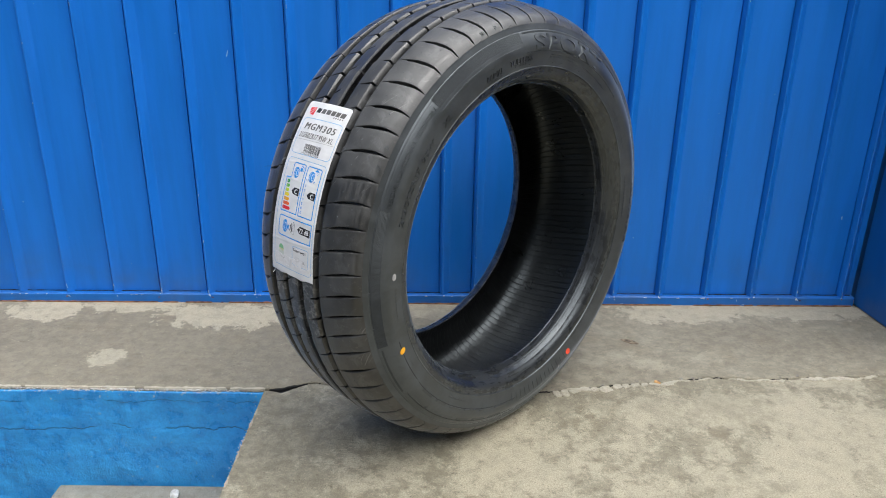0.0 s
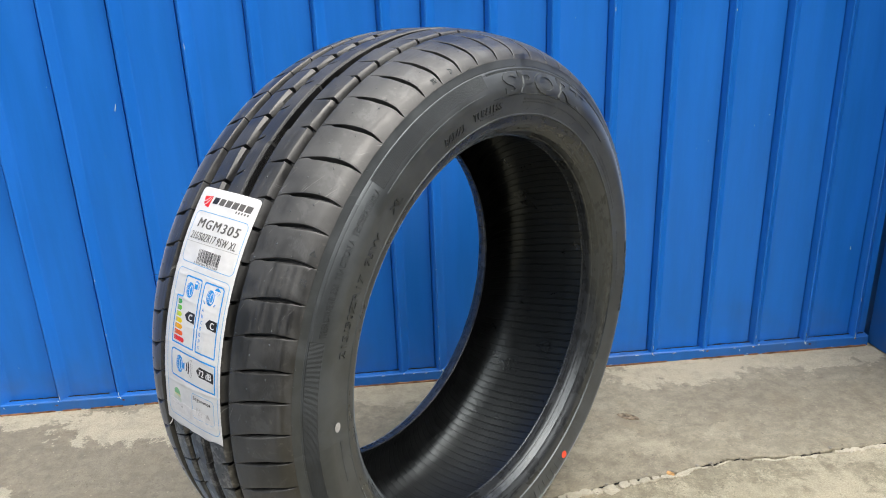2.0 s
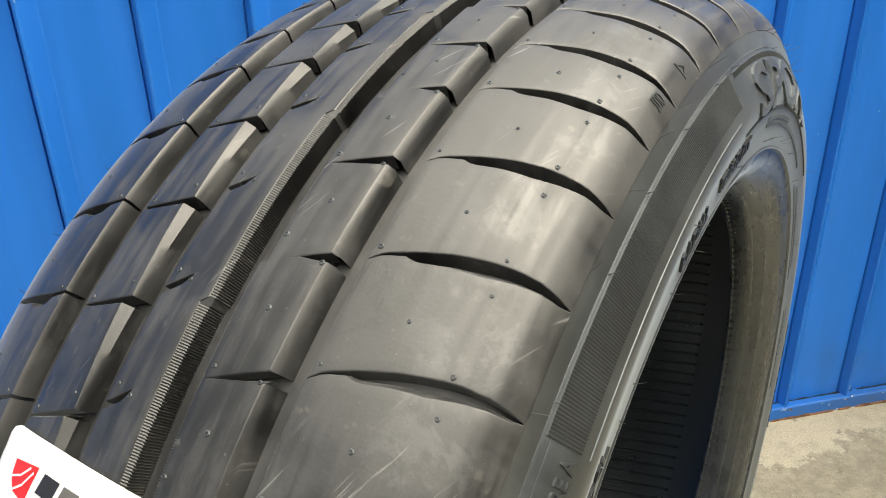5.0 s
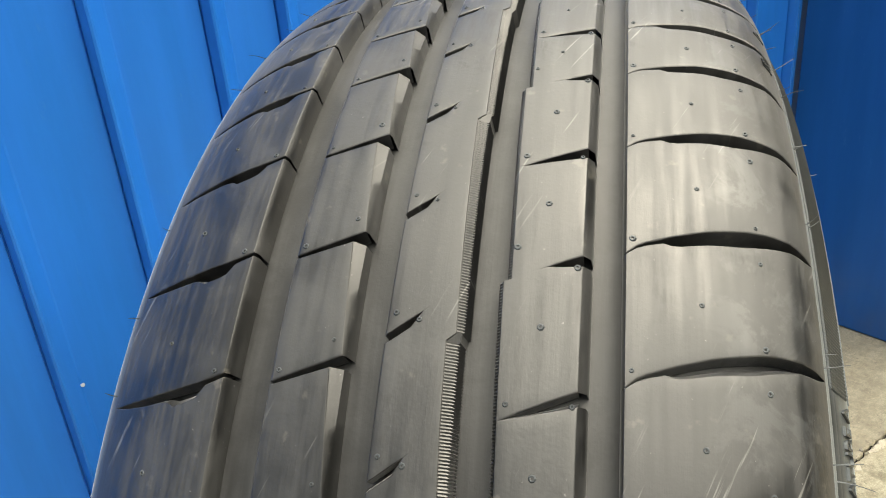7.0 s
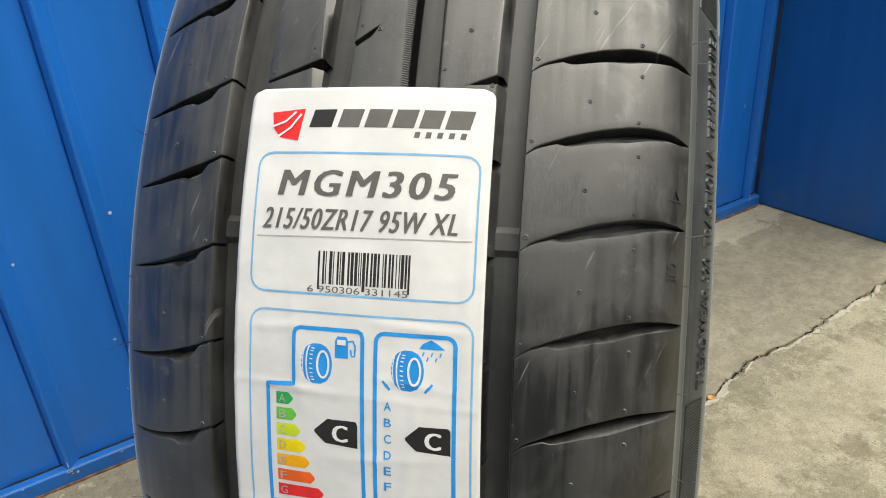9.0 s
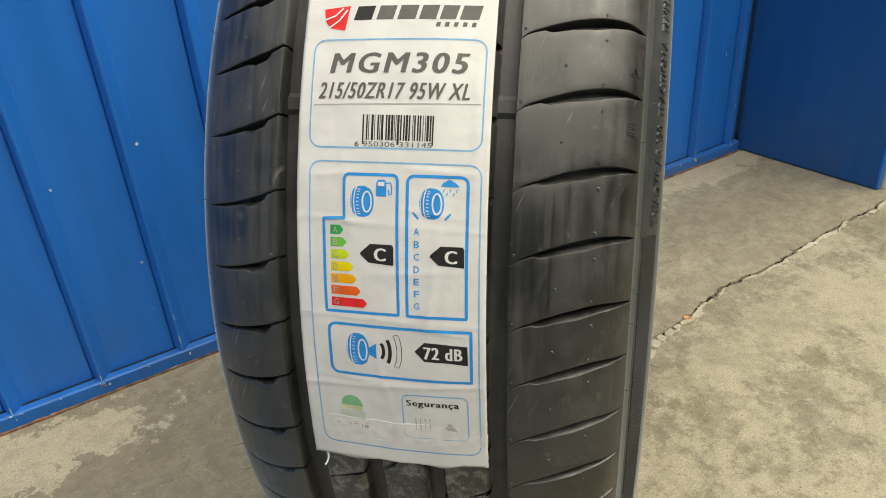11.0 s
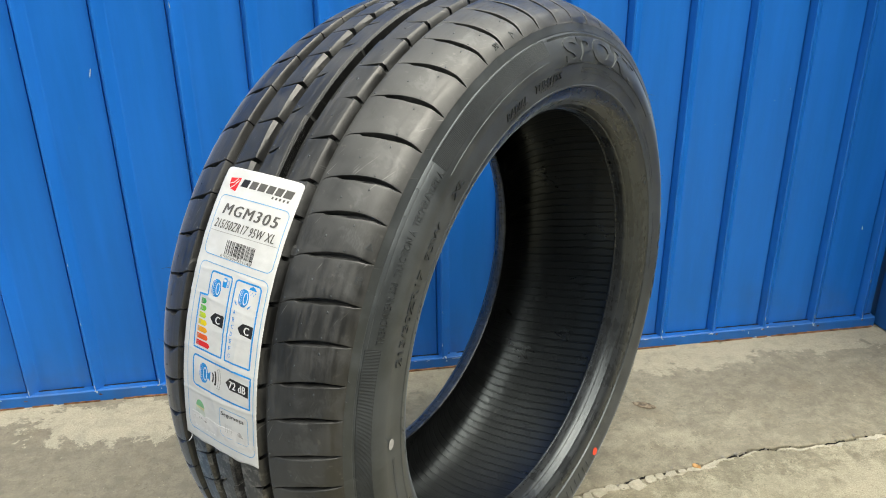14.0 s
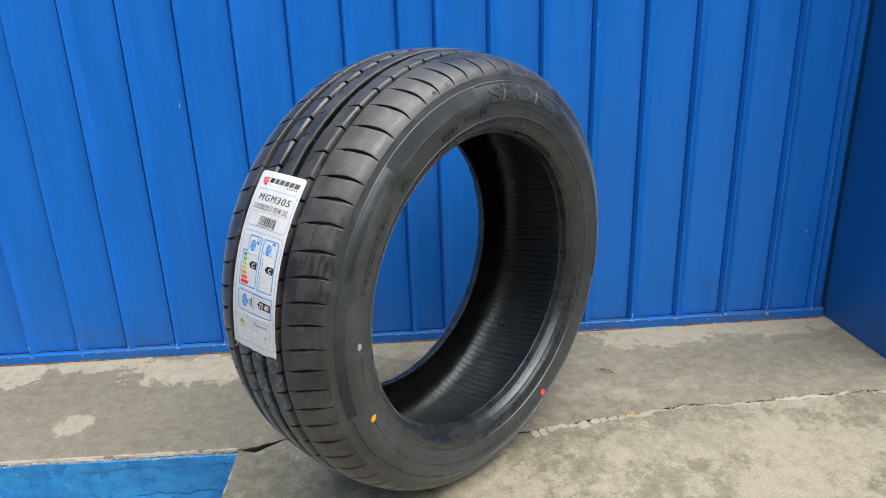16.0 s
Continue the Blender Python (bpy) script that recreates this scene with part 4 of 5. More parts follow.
def ring_bars(name, r0, r1, phi0, phi1, count, fill=0.72, lift=0.0004, skew=0.0):
    """A word that cannot be read, or must not be: plain raised bars of its size."""
    bm = bmesh.new()
    for i in range(count):
        a, b = lerp(phi0, phi1, i / count), lerp(phi0, phi1, (i + fill) / count)
        low, high = [], []
        for r, p in ((r0, a), (r0, b), (r1, b + skew), (r1, a + skew)):
            low.append(bm.verts.new(around(side_at(r) - 0.0008, r, p)))
            high.append(bm.verts.new(around(side_at(r) + lift, r, p)))
        bm.faces.new(high)
        for j in range(4):
            bm.faces.new((low[j], low[(j + 1) % 4], high[(j + 1) % 4], high[j]))
        if count < 14:
            bmesh.ops.recalc_face_normals(bm, faces=bm.faces[:])
            tyre_part(name, bm, PRINT_RUBBER)
            bm = bmesh.new()
    if count < 14:
        return bm.free()
    bmesh.ops.recalc_face_normals(bm, faces=bm.faces[:])
    return tagged(tyre_part(name, bm, PRINT_RUBBER), kind="stuff")


ring_bars("moulded_mark", 0.2605, 0.2785, -142, -95, 6, 0.70, 0.0012, -1.6)
ring_bars("moulded_mark", 0.2440, 0.2458, 112.3, 106.0, 9)
ring_bars("moulded_mark", 0.2462, 0.2480, 100.4, 95.0, 7)
ring_bars("moulded_mark", 0.2548, 0.2566, 84.0, 69.5, 24)
ring_bars("moulded_mark", 0.2518, 0.2536, 84.0, 50.0, 50)
ring_bars("moulded_mark", 0.2500, 0.2522, 44.0, 22.0, 28)
ring_bars("moulded_mark", 0.2462, 0.2484, 46.0, 20.0, 34)
ring_bars("moulded_mark", 0.2490, 0.2545, 12.0, -6.0, 12)
ring_bars("moulded_mark", 0.2492, 0.2520, 180.6, 191.0, 9)
ring_bars("moulded_mark", 0.2505, 0.2535, -155.0, -151.5, 3)
ring_bars("moulded_mark", 0.2480, 0.2500, -128.0, -118.0, 12)
ring_bars("moulded_mark", 0.2690, 0.2720, -22.0, -50.0, 36)
ring_bars("moulded_tick", 0.2505, 0.2630, -64.0, -96.0, 14, 0.07, 0.0007)
ring_bars("moulded_tick", 0.2425, 0.2480, -30.0, -58.0, 12, 0.08, 0.0006)


def toe_ticks(sign, u0, u1, r, count):
    """Short raised ticks moulded all round the toe of a bead."""
    verts, faces = [], []
    for i in range(count):
        p, q = 360 * i / count, len(verts)
        verts += [around(sign * u, r - h, p + d) for u in (u0, u1) for d, h in ((-0.22, -0.0006), (-0.14, 0.0007), (0.14, 0.0007), (0.22, -0.0006))]
        faces += [(q, q + 1, q + 5, q + 4), (q + 1, q + 2, q + 6, q + 5), (q + 2, q + 3, q + 7, q + 6), (q, q + 3, q + 2, q + 1), (q + 4, q + 5, q + 6, q + 7)]
    return tagged(tyre_part("toe_tick", mesh_of("toe_tick", verts, faces, False), SIDEWALL), kind="stuff")


toe_ticks(1, 0.0752, 0.0792, 0.2151, 190)
toe_ticks(-1, 0.0868, 0.0960, 0.2156, 150)


def band(name, r0, r1, phi0, phi1, lift, rows, material):
    """A raised panel on the sidewall with fine serration across it."""
    n = max(8, int(abs(phi1 - phi0) / 0.11))
    verts, faces = [], []
    for i in range(n + 1):
        p = lerp(phi0, phi1, i / n)
        for j, (r, h) in enumerate(((r0, -0.0006), (r0 + 0.0005, lift), (r1 - 0.0005, lift), (r1, -0.0006))):
            verts.append(around(side_at(r) + h + (rows if i % 2 and j in (1, 2) else 0), r, p))
    for i in range(n):
        for j in range(3):
            q = i * 4 + j
            faces.append((q, q + 1, q + 5, q + 4))
    return tyre_part(name, mesh_of(name, verts, faces, False), material)


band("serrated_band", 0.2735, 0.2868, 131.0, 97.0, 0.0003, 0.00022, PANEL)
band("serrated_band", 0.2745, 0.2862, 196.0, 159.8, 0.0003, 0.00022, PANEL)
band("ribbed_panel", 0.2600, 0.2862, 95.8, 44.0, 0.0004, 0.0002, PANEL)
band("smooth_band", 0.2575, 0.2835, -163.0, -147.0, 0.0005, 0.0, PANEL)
band("smooth_band", 0.2655, 0.2850, -54.0, -90.0, 0.0005, 0.0, SIDEWALL)
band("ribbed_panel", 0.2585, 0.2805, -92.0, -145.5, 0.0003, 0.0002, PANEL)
band("rib_line", 0.2688, 0.2700, 131.0, 98.0, 0.0003, 0.0, SIDEWALL)


def wall_dot(name, r, phi, wide, high, color, label, lift=0.0009):
    bm = bmesh.new()
    mid = bm.verts.new(around(side_at(r) + lift, r, phi))
    ring = []
    for i in range(20):
        a = 2 * math.pi * i / 20
        rr = r + high * math.sin(a) * random.uniform(0.93, 1.05)
        ring.append(bm.verts.new(around(side_at(rr) + lift, rr, phi + math.degrees(wide * math.cos(a) / r))))
    for i in range(20):
        bm.faces.new((mid, ring[i], ring[(i + 1) % 20]))
    return tyre_part(name, bm, plain(name + "_paint", color, 0.55, 0.4, 0.08, 300), label)


wall_dot("yellow_dot", 0.2580, -159.5, 0.0042, 0.0052, (0.86, 0.43, 0.02), "round yellow paint dot")
wall_dot("red_dot", 0.2580, -61.9, 0.0050, 0.0050, (0.85, 0.09, 0.045), "round red paint dot")
wall_dot("chalk_mark", 0.2545, 177.0, 0.0046, 0.0036, (0.42, 0.42, 0.42), "small pale chalk mark")
for r, phi, w, h in ((0.2700, -69.5, 0.002, 0.005), (0.2740, -70.8, 0.004, 0.0015), (0.2650, -68.4, 0.0012, 0.004)):
    wall_dot("scuff", r, phi, w, h, (0.3, 0.3, 0.3), "pale scuff")

# Small signs on the tread's outer shoulder: a triangle outline and a short word, moulded twice.
def shoulder_sign(u, phi):
    bm = bmesh.new()
    for k in range(3):
        a, b = radians(90 + 120 * k), radians(90 + 120 * (k + 1))
        quad = [(math.cos(t) * s, math.sin(t) * s) for t, s in ((a, 1.0), (b, 1.0), (b, 0.62), (a, 0.62))]
        low, high = ([bm.verts.new(around(u + 0.0024 * x, crown(u + 0.0024 * x) + h, phi - 3.4 * MM * y)) for x, y in quad] for h in (-0.0003, 0.0006))
        bm.faces.new(high)
        for i in range(4):
            bm.faces.new((low[i], low[(i + 1) % 4], high[(i + 1) % 4], high[i]))
    bmesh.ops.recalc_face_normals(bm, faces=bm.faces[:])
    tyre_part("moulded_mark", bm, LETTER)
    vs, fs = text_shape("OUT", 0.01, 0.5)
    tyre_part("lettering", mesh_of("lettering", [around(u - 0.0018 + 0.0034 * y, crown(u - 0.0018 + 0.0034 * y) + (0.0006 if z > 0 else -0.0003), phi + 4.6 - (0.5 - x) * 6.6 * MM) for x, y, z in vs], fs, False), LETTER)


shoulder_sign(0.0950, 146.2)
shoulder_sign(0.0950, 103.8)

# ---- the paper label on the tread ----
LAB_TOP, LAB_W, LAB_L = 141.05, 85.6, 226.0
LAB_MM = 0.1715  # degrees round the tread for one unit down the label


def wrinkle(a, b):
    """How far the paper stands off the tread, in metres."""
    w = 0.0003 * noise.noise((a * 0.045, b * 0.05, 3)) + 0.00014 * noise.noise((a * 0.16, b * 0.2, 7))
    for across, lean, b0, b1, deep in ((20, 0.12, 60, 120, 0.0002), (66, -0.1, 95, 175, 0.00022), (33, 0.2, 150, 215, 0.0002), (79, 0.02, 20, 140, 0.0002), (52, -0.3, 178, 222, 0.00022)):
        if b0 < b < b1:
            w += 1.6 * deep * math.sin(math.pi * (b - b0) / (b1 - b0)) * math.exp(-(((a - across - lean * (b - b0)) / 1.8) ** 2))
    for a0, a1, line, tilt, deep in ((2, 30, 84.0, -0.1, 0.00022), (46, 84, 79.0, 0.06, 0.00024), (4, 40, 101.5, 0.08, 0.0002), (30, 80, 127.0, -0.07, 0.00018), (50, 84, 150.0, 0.12, 0.00026), (6, 50, 178.0, 0.05, 0.00022), (44, 84, 96.0, 0.14, 0.00018)):
        if a0 < a < a1:
            w += 1.6 * deep * math.sin(math.pi * (a - a0) / (a1 - a0)) * math.exp(-(((b - line - tilt * (a - a0)) / 1.2) ** 2))
    for line, tilt, deep in ((148.0, 0.03, 0.00030), (181.5, -0.06, 0.00042), (104.0, 0.05, 0.00016)):
        w += deep * math.exp(-(((b - line - tilt * (a - 40)) / 1.1) ** 2))
    if b > 200:
        w += 0.0000012 * (b - 200) ** 2
    return w


def on_label(a, b, lift=0.0):
    """A place on the paper, a millimetres from its left edge and b from its top."""
    u = ((a - 47.0) * 0.985 + b / LAB_L * (0.3 + 1.4 * a / LAB_W)) / 1000
    return around(u, crown(u) + 0.0010 + wrinkle(a, b) + lift, LAB_TOP + b * LAB_MM)


def paper():
    k = Mat("label_paper", 0.42, spec=0.45)
    x, y, z = k.xyz(k.coords(tyre))
    p = k.coords(tyre)
    base = k.mix(k.ramp(k.noise(p, 45, 4), 0.35, 0.7), (0.68, 0.682, 0.685), (0.76, 0.76, 0.76))
    k.bump(k.noise(p, 75, 4), 0.25, 0.0012)
    return k.set(color=base)


PAPER = paper()
rows, cols = 190, 66
verts, faces = [], []
for i in range(rows + 1):
    b = LAB_L * i / rows
    inset = 4.0 - math.sqrt(max(0.0, 16.0 - (4.0 - b) ** 2)) if b < 4 else 0.0
    end = 0.8 * noise.noise((b * 0.4, 2, 2)) if b > 190 else 0.0
    for j in range(cols + 1):
        a = lerp(inset + end * 0.3, LAB_W - inset + end, j / cols)
        bb = b + (1.6 * noise.noise((a * 0.07, 5, 1)) + 0.02 * (a - 40) * -1.0 if i == rows else 0.0)
        verts.append(on_label(a, bb))
for i in range(rows):
    for j in range(cols):
        q = i * (cols + 1) + j
        faces.append((q, q + 1, q + cols + 2, q + cols + 1))
label_mesh = mesh_of("paper_label", verts, faces)
paper_label = tyre_part("paper_label", label_mesh, PAPER, "white printed paper label stuck over the tread")
thick = paper_label.modifiers.new("thickness", "SOLIDIFY")
thick.thickness, thick.offset = 0.00018, -1

INK = {name: plain("ink_" + name, color, 0.45, 0.4, 0.05, 200) for name, color in dict(
    black=(0.022, 0.021, 0.022), grey=(0.12, 0.115, 0.11), pale_grey=(0.42, 0.41, 0.40), blue=(0.012, 0.30, 0.78), thin_blue=(0.20, 0.46, 0.74), red=(0.80, 0.025, 0.03), white=(0.78, 0.78, 0.78),
    green=(0.02, 0.38, 0.09), leaf=(0.13, 0.50, 0.06), lime=(0.55, 0.68, 0.03), yellow=(0.84, 0.66, 0.01), amber=(0.90, 0.42, 0.01), orange=(0.86, 0.13, 0.02), faded_green=(0.22, 0.52, 0.27), faded_yellow=(0.68, 0.66, 0.38), faded=(0.60, 0.66, 0.60), residue=(0.74, 0.73, 0.73)).items()}


def printed(name, verts2, faces, ink, lift=0.0003, label=""):
    """Ink as a thin shape of its own on the paper: (a, b) millimetres."""
    me = mesh_of(name, [on_label(a, b, lift) for a, b in verts2], faces, False)
    return part(name, me, INK[ink], paper_label, label)


def fill_grid(points, cell=4.0):
    """Cuts a convex outline into strips along b so that it follows the paper's bend."""
    bs = [p[1] for p in points]
    lo, hi = min(bs), max(bs)
    n = max(1, int((hi - lo) / cell))
    wide = max(4, int((max(p[0] for p in points) - min(p[0] for p in points)) / 1.0))
    vs, fs = [], []
    for i in range(n + 1):
        b = min(max(lerp(lo, hi, i / n), lo + 1e-4), hi - 1e-4)
        cross = []
        for (a0, b0), (a1, b1) in zip(points, points[1:] + points[:1]):
            if (b0 - b) * (b1 - b) <= 0 and b0 != b1:
                cross.append(lerp(a0, a1, (b - b0) / (b1 - b0)))
        x0, x1 = min(cross), max(cross)
        m = wide
        vs += [(lerp(x0, x1, j / m), b) for j in range(m + 1)]
    for i in range(n):
        for j in range(wide):
            q = i * (wide + 1) + j
            fs.append((q, q + 1, q + wide + 2, q + wide + 1))
    return vs, fs


def shape(name, points, ink, lift=0.0003, cell=1.2, label=""):
    vs, fs = fill_grid(points, cell)
    return printed(name, vs, fs, ink, lift, label)


def rounded(a0, b0, a1, b1, corners, r=4.0):
    """An outline with the corners listed (tl, tr, br, bl) rounded."""
    pts = []
    for key, ca, cb, start in (("tl", a0, b0, 180), ("tr", a1, b0, 270), ("br", a1, b1, 0), ("bl", a0, b1, 90)):
        if key in corners:
            oa, ob = (ca + r if ca == a0 else ca - r), (cb + r if cb == b0 else cb - r)
            pts += [(oa + r * math.cos(radians(start + t)), ob + r * math.sin(radians(start + t))) for t in (0, 22.5, 45, 67.5, 90)]
        else:
            pts.append((ca, cb))
    return pts


def outline(name, points, wide, ink, closed=True, lift=0.0003):
    """A printed line of even width along a path."""
    dense = []
    pairs = list(zip(points, points[1:] + points[:1])) if closed else list(zip(points, points[1:]))
    for (a0, b0), (a1, b1) in pairs:
        n = max(1, int(math.hypot(a1 - a0, b1 - b0) / 1.0))
        dense += [(lerp(a0, a1, i / n), lerp(b0, b1, i / n)) for i in range(n)]
    if not closed:
        dense.append(points[-1])
    k, vs, fs = len(dense), [], []
    for i, (a, b) in enumerate(dense):
        p, q = dense[i - 1 if i or closed else 0], dense[(i + 1) % k if closed or i < k - 1 else i]
        da, db = q[0] - p[0], q[1] - p[1]
        far = math.hypot(da, db) or 1
        na, nb = -db / far * wide / 2, da / far * wide / 2
        vs += [(a + na, b + nb), (a - na, b - nb)]
    for i in range(k if closed else k - 1):
        j = (i + 1) % k
        fs.append((2 * i, 2 * i + 1, 2 * j + 1, 2 * j))
    return printed(name, vs, fs, ink, lift)


def words(name, body, a0, b0, a1, b1, ink, thick=0.0, slant=0.0, lift=0.00042):
    """Printed text filling the box from (a0, b0), its top left, to (a1, b1)."""
    vs, fs = text_shape(body, thick)
    return printed(name, [(lerp(a0, a1, x) + slant * (y - 0.5) * (b1 - b0), lerp(b1, b0, y)) for x, y, z in vs], fs, ink, lift)


def bold(name, body, a0, b0, a1, b1, ink, slant=0.0, grow=0.3, lift=0.00042, space=1.12):
    """Heavier printed text: the same outline laid side by side."""
    vs, fs = text_shape(body, 0.0, 0.0, space)
    for lv, lf in letters_of(vs, fs):
        pts, faces = [], []
        for s in (-1, -0.5, 0, 0.5, 1):
            q = len(pts)
            pts += [(lerp(a0, a1, x) + s * grow + slant * (y - 0.5) * (b1 - b0), lerp(b1, b0, y)) for x, y, z in lv]
            faces += [tuple(i + q for i in f) for f in lf]
        part(name, mesh_of(name, [on_label(a, b, lift + 0.000012 * (i // len(lv))) for i, (a, b) in enumerate(pts)], faces, False), INK[ink], paper_label)


# Head: mark and maker's name as plain shapes.
shape("emblem", [(8.6, 8.6), (20.8, 7.6), (19.2, 19.0), (13.0, 18.6), (9.6, 14.6)], "red")
for a0, b0, a1, b1 in ((9.4, 14.0, 17.6, 8.8), (11.6, 17.6, 19.6, 9.6)):
    outline("emblem_stripe", [(a0, b0), ((a0 + a1) / 2 + 0.6, (b0 + b1) / 2 + 0.8), (a1, b1)], 0.7, "white", False, 0.0006)
for i, (a, w) in enumerate(((22.8, 8.6), (33.2, 8.0), (42.6, 8.4), (52.2, 7.8), (61.2, 7.4), (69.8, 8.6))):
    shape("name_bar", [(a + 1.6, 8.0), (a + w + 1.2, 8.0), (a + w - 0.4, 14.3), (a, 14.3)], "black" if i == 0 else "grey")
for i in range(5):
    shape("name_bar", [(60.2 + 3.8 * i, 15.6), (62.0 + 3.8 * i, 15.6), (61.6 + 3.8 * i, 17.6), (59.8 + 3.8 * i, 17.6)], "grey")
outline("frame_line", rounded(5.6, 23.2, 82.2, 70.8, ("tl", "tr", "br", "bl"), 5.0), 0.7, "thin_blue")
bold("type_code", "MGM305", 15.0, 29.2, 74.6, 38.0, "grey", 0.2, 0.45, 0.00042, 1.22)
bold("size_code", "215/50ZR17 95W XL", 9.8, 42.3, 76.6, 49.4, "grey", 0.2, 0.22)
outline("rule", [(7.0, 52.2), (81.0, 51.0)], 0.45, "pale_grey", False)
bars = random.Random(11)
a = 30.3
while a < 62.0:
    w = bars.choice((0.34, 0.34, 0.68, 0.68, 1.0))
    guard = a < 31.5 or a > 60.6 or 45.4 < a < 46.8
    shape("bar", [(a, 56.4), (a + w, 56.4), (a + w, 69.2 if guard else 67.4), (a, 69.2 if guard else 67.4)], "black", cell=3)
    a += w + bars.choice((0.34, 0.34, 0.68, 1.0))
words("digits", "6 950306 331145", 26.9, 68.0, 61.2, 70.2, "grey")
outline("frame_line", rounded(6.3, 77.0, 82.6, 217.4, ("tl", "tr", "br", "bl"), 5.0), 0.7, "thin_blue")

# Energy panel.
outline("panel_line", [(22.8, 101.8), (22.8, 84.5), (23.4, 83.0), (24.8, 82.4), (45.0, 82.3), (46.3, 83.0), (46.8, 84.6), (47.3, 144.8), (13.6, 145.3), (13.2, 102.4)], 1.35, "blue")
outline("panel_line", rounded(51.3, 82.3, 77.2, 145.0, ("tl", "tr"), 3.0), 1.35, "blue")


def tyre_sign(ca, cb, w, h):
    """A small printed wheel, seen from the front quarter."""
    ring = [(ca - w * 0.12 + (w * 0.40) * math.cos(t), cb + h * 0.5 * math.sin(t)) for t in np.linspace(math.pi / 2, math.pi * 1.5, 16)]
    ring += [(ca + w * 0.12 + (w * 0.39) * math.cos(t), cb + h * 0.5 * math.sin(t)) for t in np.linspace(-math.pi / 2, math.pi / 2, 16)]
    shape("tyre_sign", ring, "blue", 0.00022, 0.8)
    oval = [(ca + w * 0.22 + w * 0.19 * math.cos(t), cb + h * 0.33 * math.sin(t)) for t in np.linspace(0, 2 * math.pi, 18)[:-1]]
    outline("tyre_sign_line", oval, 0.75, "white", True, 0.0006)
    for s, wide in ((-0.18, 0.5), (-0.30, 0.25)):
        arc = [(ca + w * s + w * 0.16 * math.cos(t) * -1, cb + h * 0.46 * math.sin(t)) for t in np.linspace(-1.35, 1.35, 9)]
        outline("tyre_sign_line", arc, wide, "white", False, 0.0006)
    for i in range(9):
        t = lerp(-1.1, 1.1, i / 8)
        a, b = ca + w * (-0.05 - 0.14 * math.cos(t)), cb + h * 0.44 * math.sin(t)
        outline("tyre_sign_line", [(a - 0.5, b), (a + 0.6, b + 0.1)], 0.35, "white", False, 0.0006)
        a = ca - w * (0.36 + 0.13 * math.cos(t))
        outline("tyre_sign_line", [(a - 0.5, b), (a + 0.3, b + 0.1)], 0.3, "white", False, 0.0006)


tyre_sign(31.0, 94.2, 10.6, 13.6)
tyre_sign(62.0, 94.0, 10.4, 13.4)
shape("pump_sign", rounded(37.4, 84.4, 42.0, 91.6, ("tl", "tr"), 0.8), "blue")
shape("pump_window", [(38.2, 85.4), (41.2, 85.4), (41.2, 87.2), (38.2, 87.2)], "white", 0.0006)
outline("pump_hose", [(42.0, 86.0), (43.6, 85.6), (44.4, 87.4), (44.2, 90.6), (43.2, 90.8), (42.8, 88.6)], 0.6, "blue", False)
shape("cloud_sign", [(65.6, 86.4), (66.4, 84.9), (68.2, 84.5), (69.4, 83.3), (71.2, 83.8), (72.2, 85.0), (73.8, 85.4), (73.9, 86.4)], "blue")
for i in range(5):
    outline("rain_drop", [(67.2 + 1.4 * i, 87.4 + (i % 2) * 1.6), (66.7 + 1.4 * i, 88.8 + (i % 2) * 1.6)], 0.4, "blue", False)
for s, ca in ((-1, 56.8), (1, 67.2)):
    for i in range(2):
        outline("splash", [(ca + s * (0.6 + i), 100.8 - i), (ca + s * (1.9 + i), 98.9 - i)], 0.8, "blue", False)
for i, (letter, ink, tip) in enumerate(zip("ABCDEFG", ("green", "leaf", "lime", "yellow", "amber", "orange", "red"), (22.7, 24.0, 25.3, 27.2, 28.5, 30.3, 33.2))):
    b = 107.3 + 5.55 * i
    shape("grade_arrow", [(16.3, b - 2.1), (tip - 2.0, b - 2.1), (tip, b), (tip - 2.0, b + 2.1), (16.3, b + 2.1)], ink, cell=0.7)
    words("grade_letter", letter, 17.4, b - 1.4, 19.8, b + 1.4, "pale_grey", lift=0.0006)
    words("grade_letter", letter, 54.4, 106.3 + 5.6 * i - 1.5, 56.8, 106.3 + 5.6 * i + 1.5, "blue", 0.01)
for tip, a1, mid in ((29.8, 45.4, 117.4), (61.0, 76.2, 116.9)):
    shape("rating_arrow", [(tip, mid), (tip + 5.0, mid - 4.6), (a1 - 0.8, mid - 4.6), (a1, mid - 3.6), (a1, mid + 4.7), (tip + 5.0, mid + 4.6)], "black", cell=0.8)
    bold("rating_letter", "C", tip + 7.2, mid - 2.9, tip + 12.0, mid + 2.9, "white", 0.0, 0.35, 0.0006)

# Noise panel.
outline("panel_line", rounded(14.2, 151.3, 79.2, 176.6, ("tl", "bl"), 3.5), 1.35, "blue")
tyre_sign(27.6, 163.4, 10.6, 16.0)
shape("horn_sign", [(31.0, 162.4), (32.6, 162.4), (36.4, 159.6), (36.4, 167.6), (32.6, 165.0), (31.0, 165.0)], "blue", 0.00024)
for i, (a, s, w, ink) in enumerate(((37.6, 3.4, 1.5, "black"), (40.6, 5.2, 1.7, "black"))):
    outline("sound_wave", [(a + 2.2 * math.cos(t), 163.2 + s * math.sin(t) * 1.25) for t in np.linspace(-1.1, 1.1, 8)], w, ink, False)
outline("sound_wave", [(43.4 + 2.6 * math.cos(t), 162.8 + 8.2 * math.sin(t)) for t in np.linspace(-1.2, 1.2, 9)] + [(45.4 + 2.8 * math.cos(t), 162.8 + 9.0 * math.sin(t)) for t in np.linspace(1.2, -1.2, 9)], 0.3, "black")
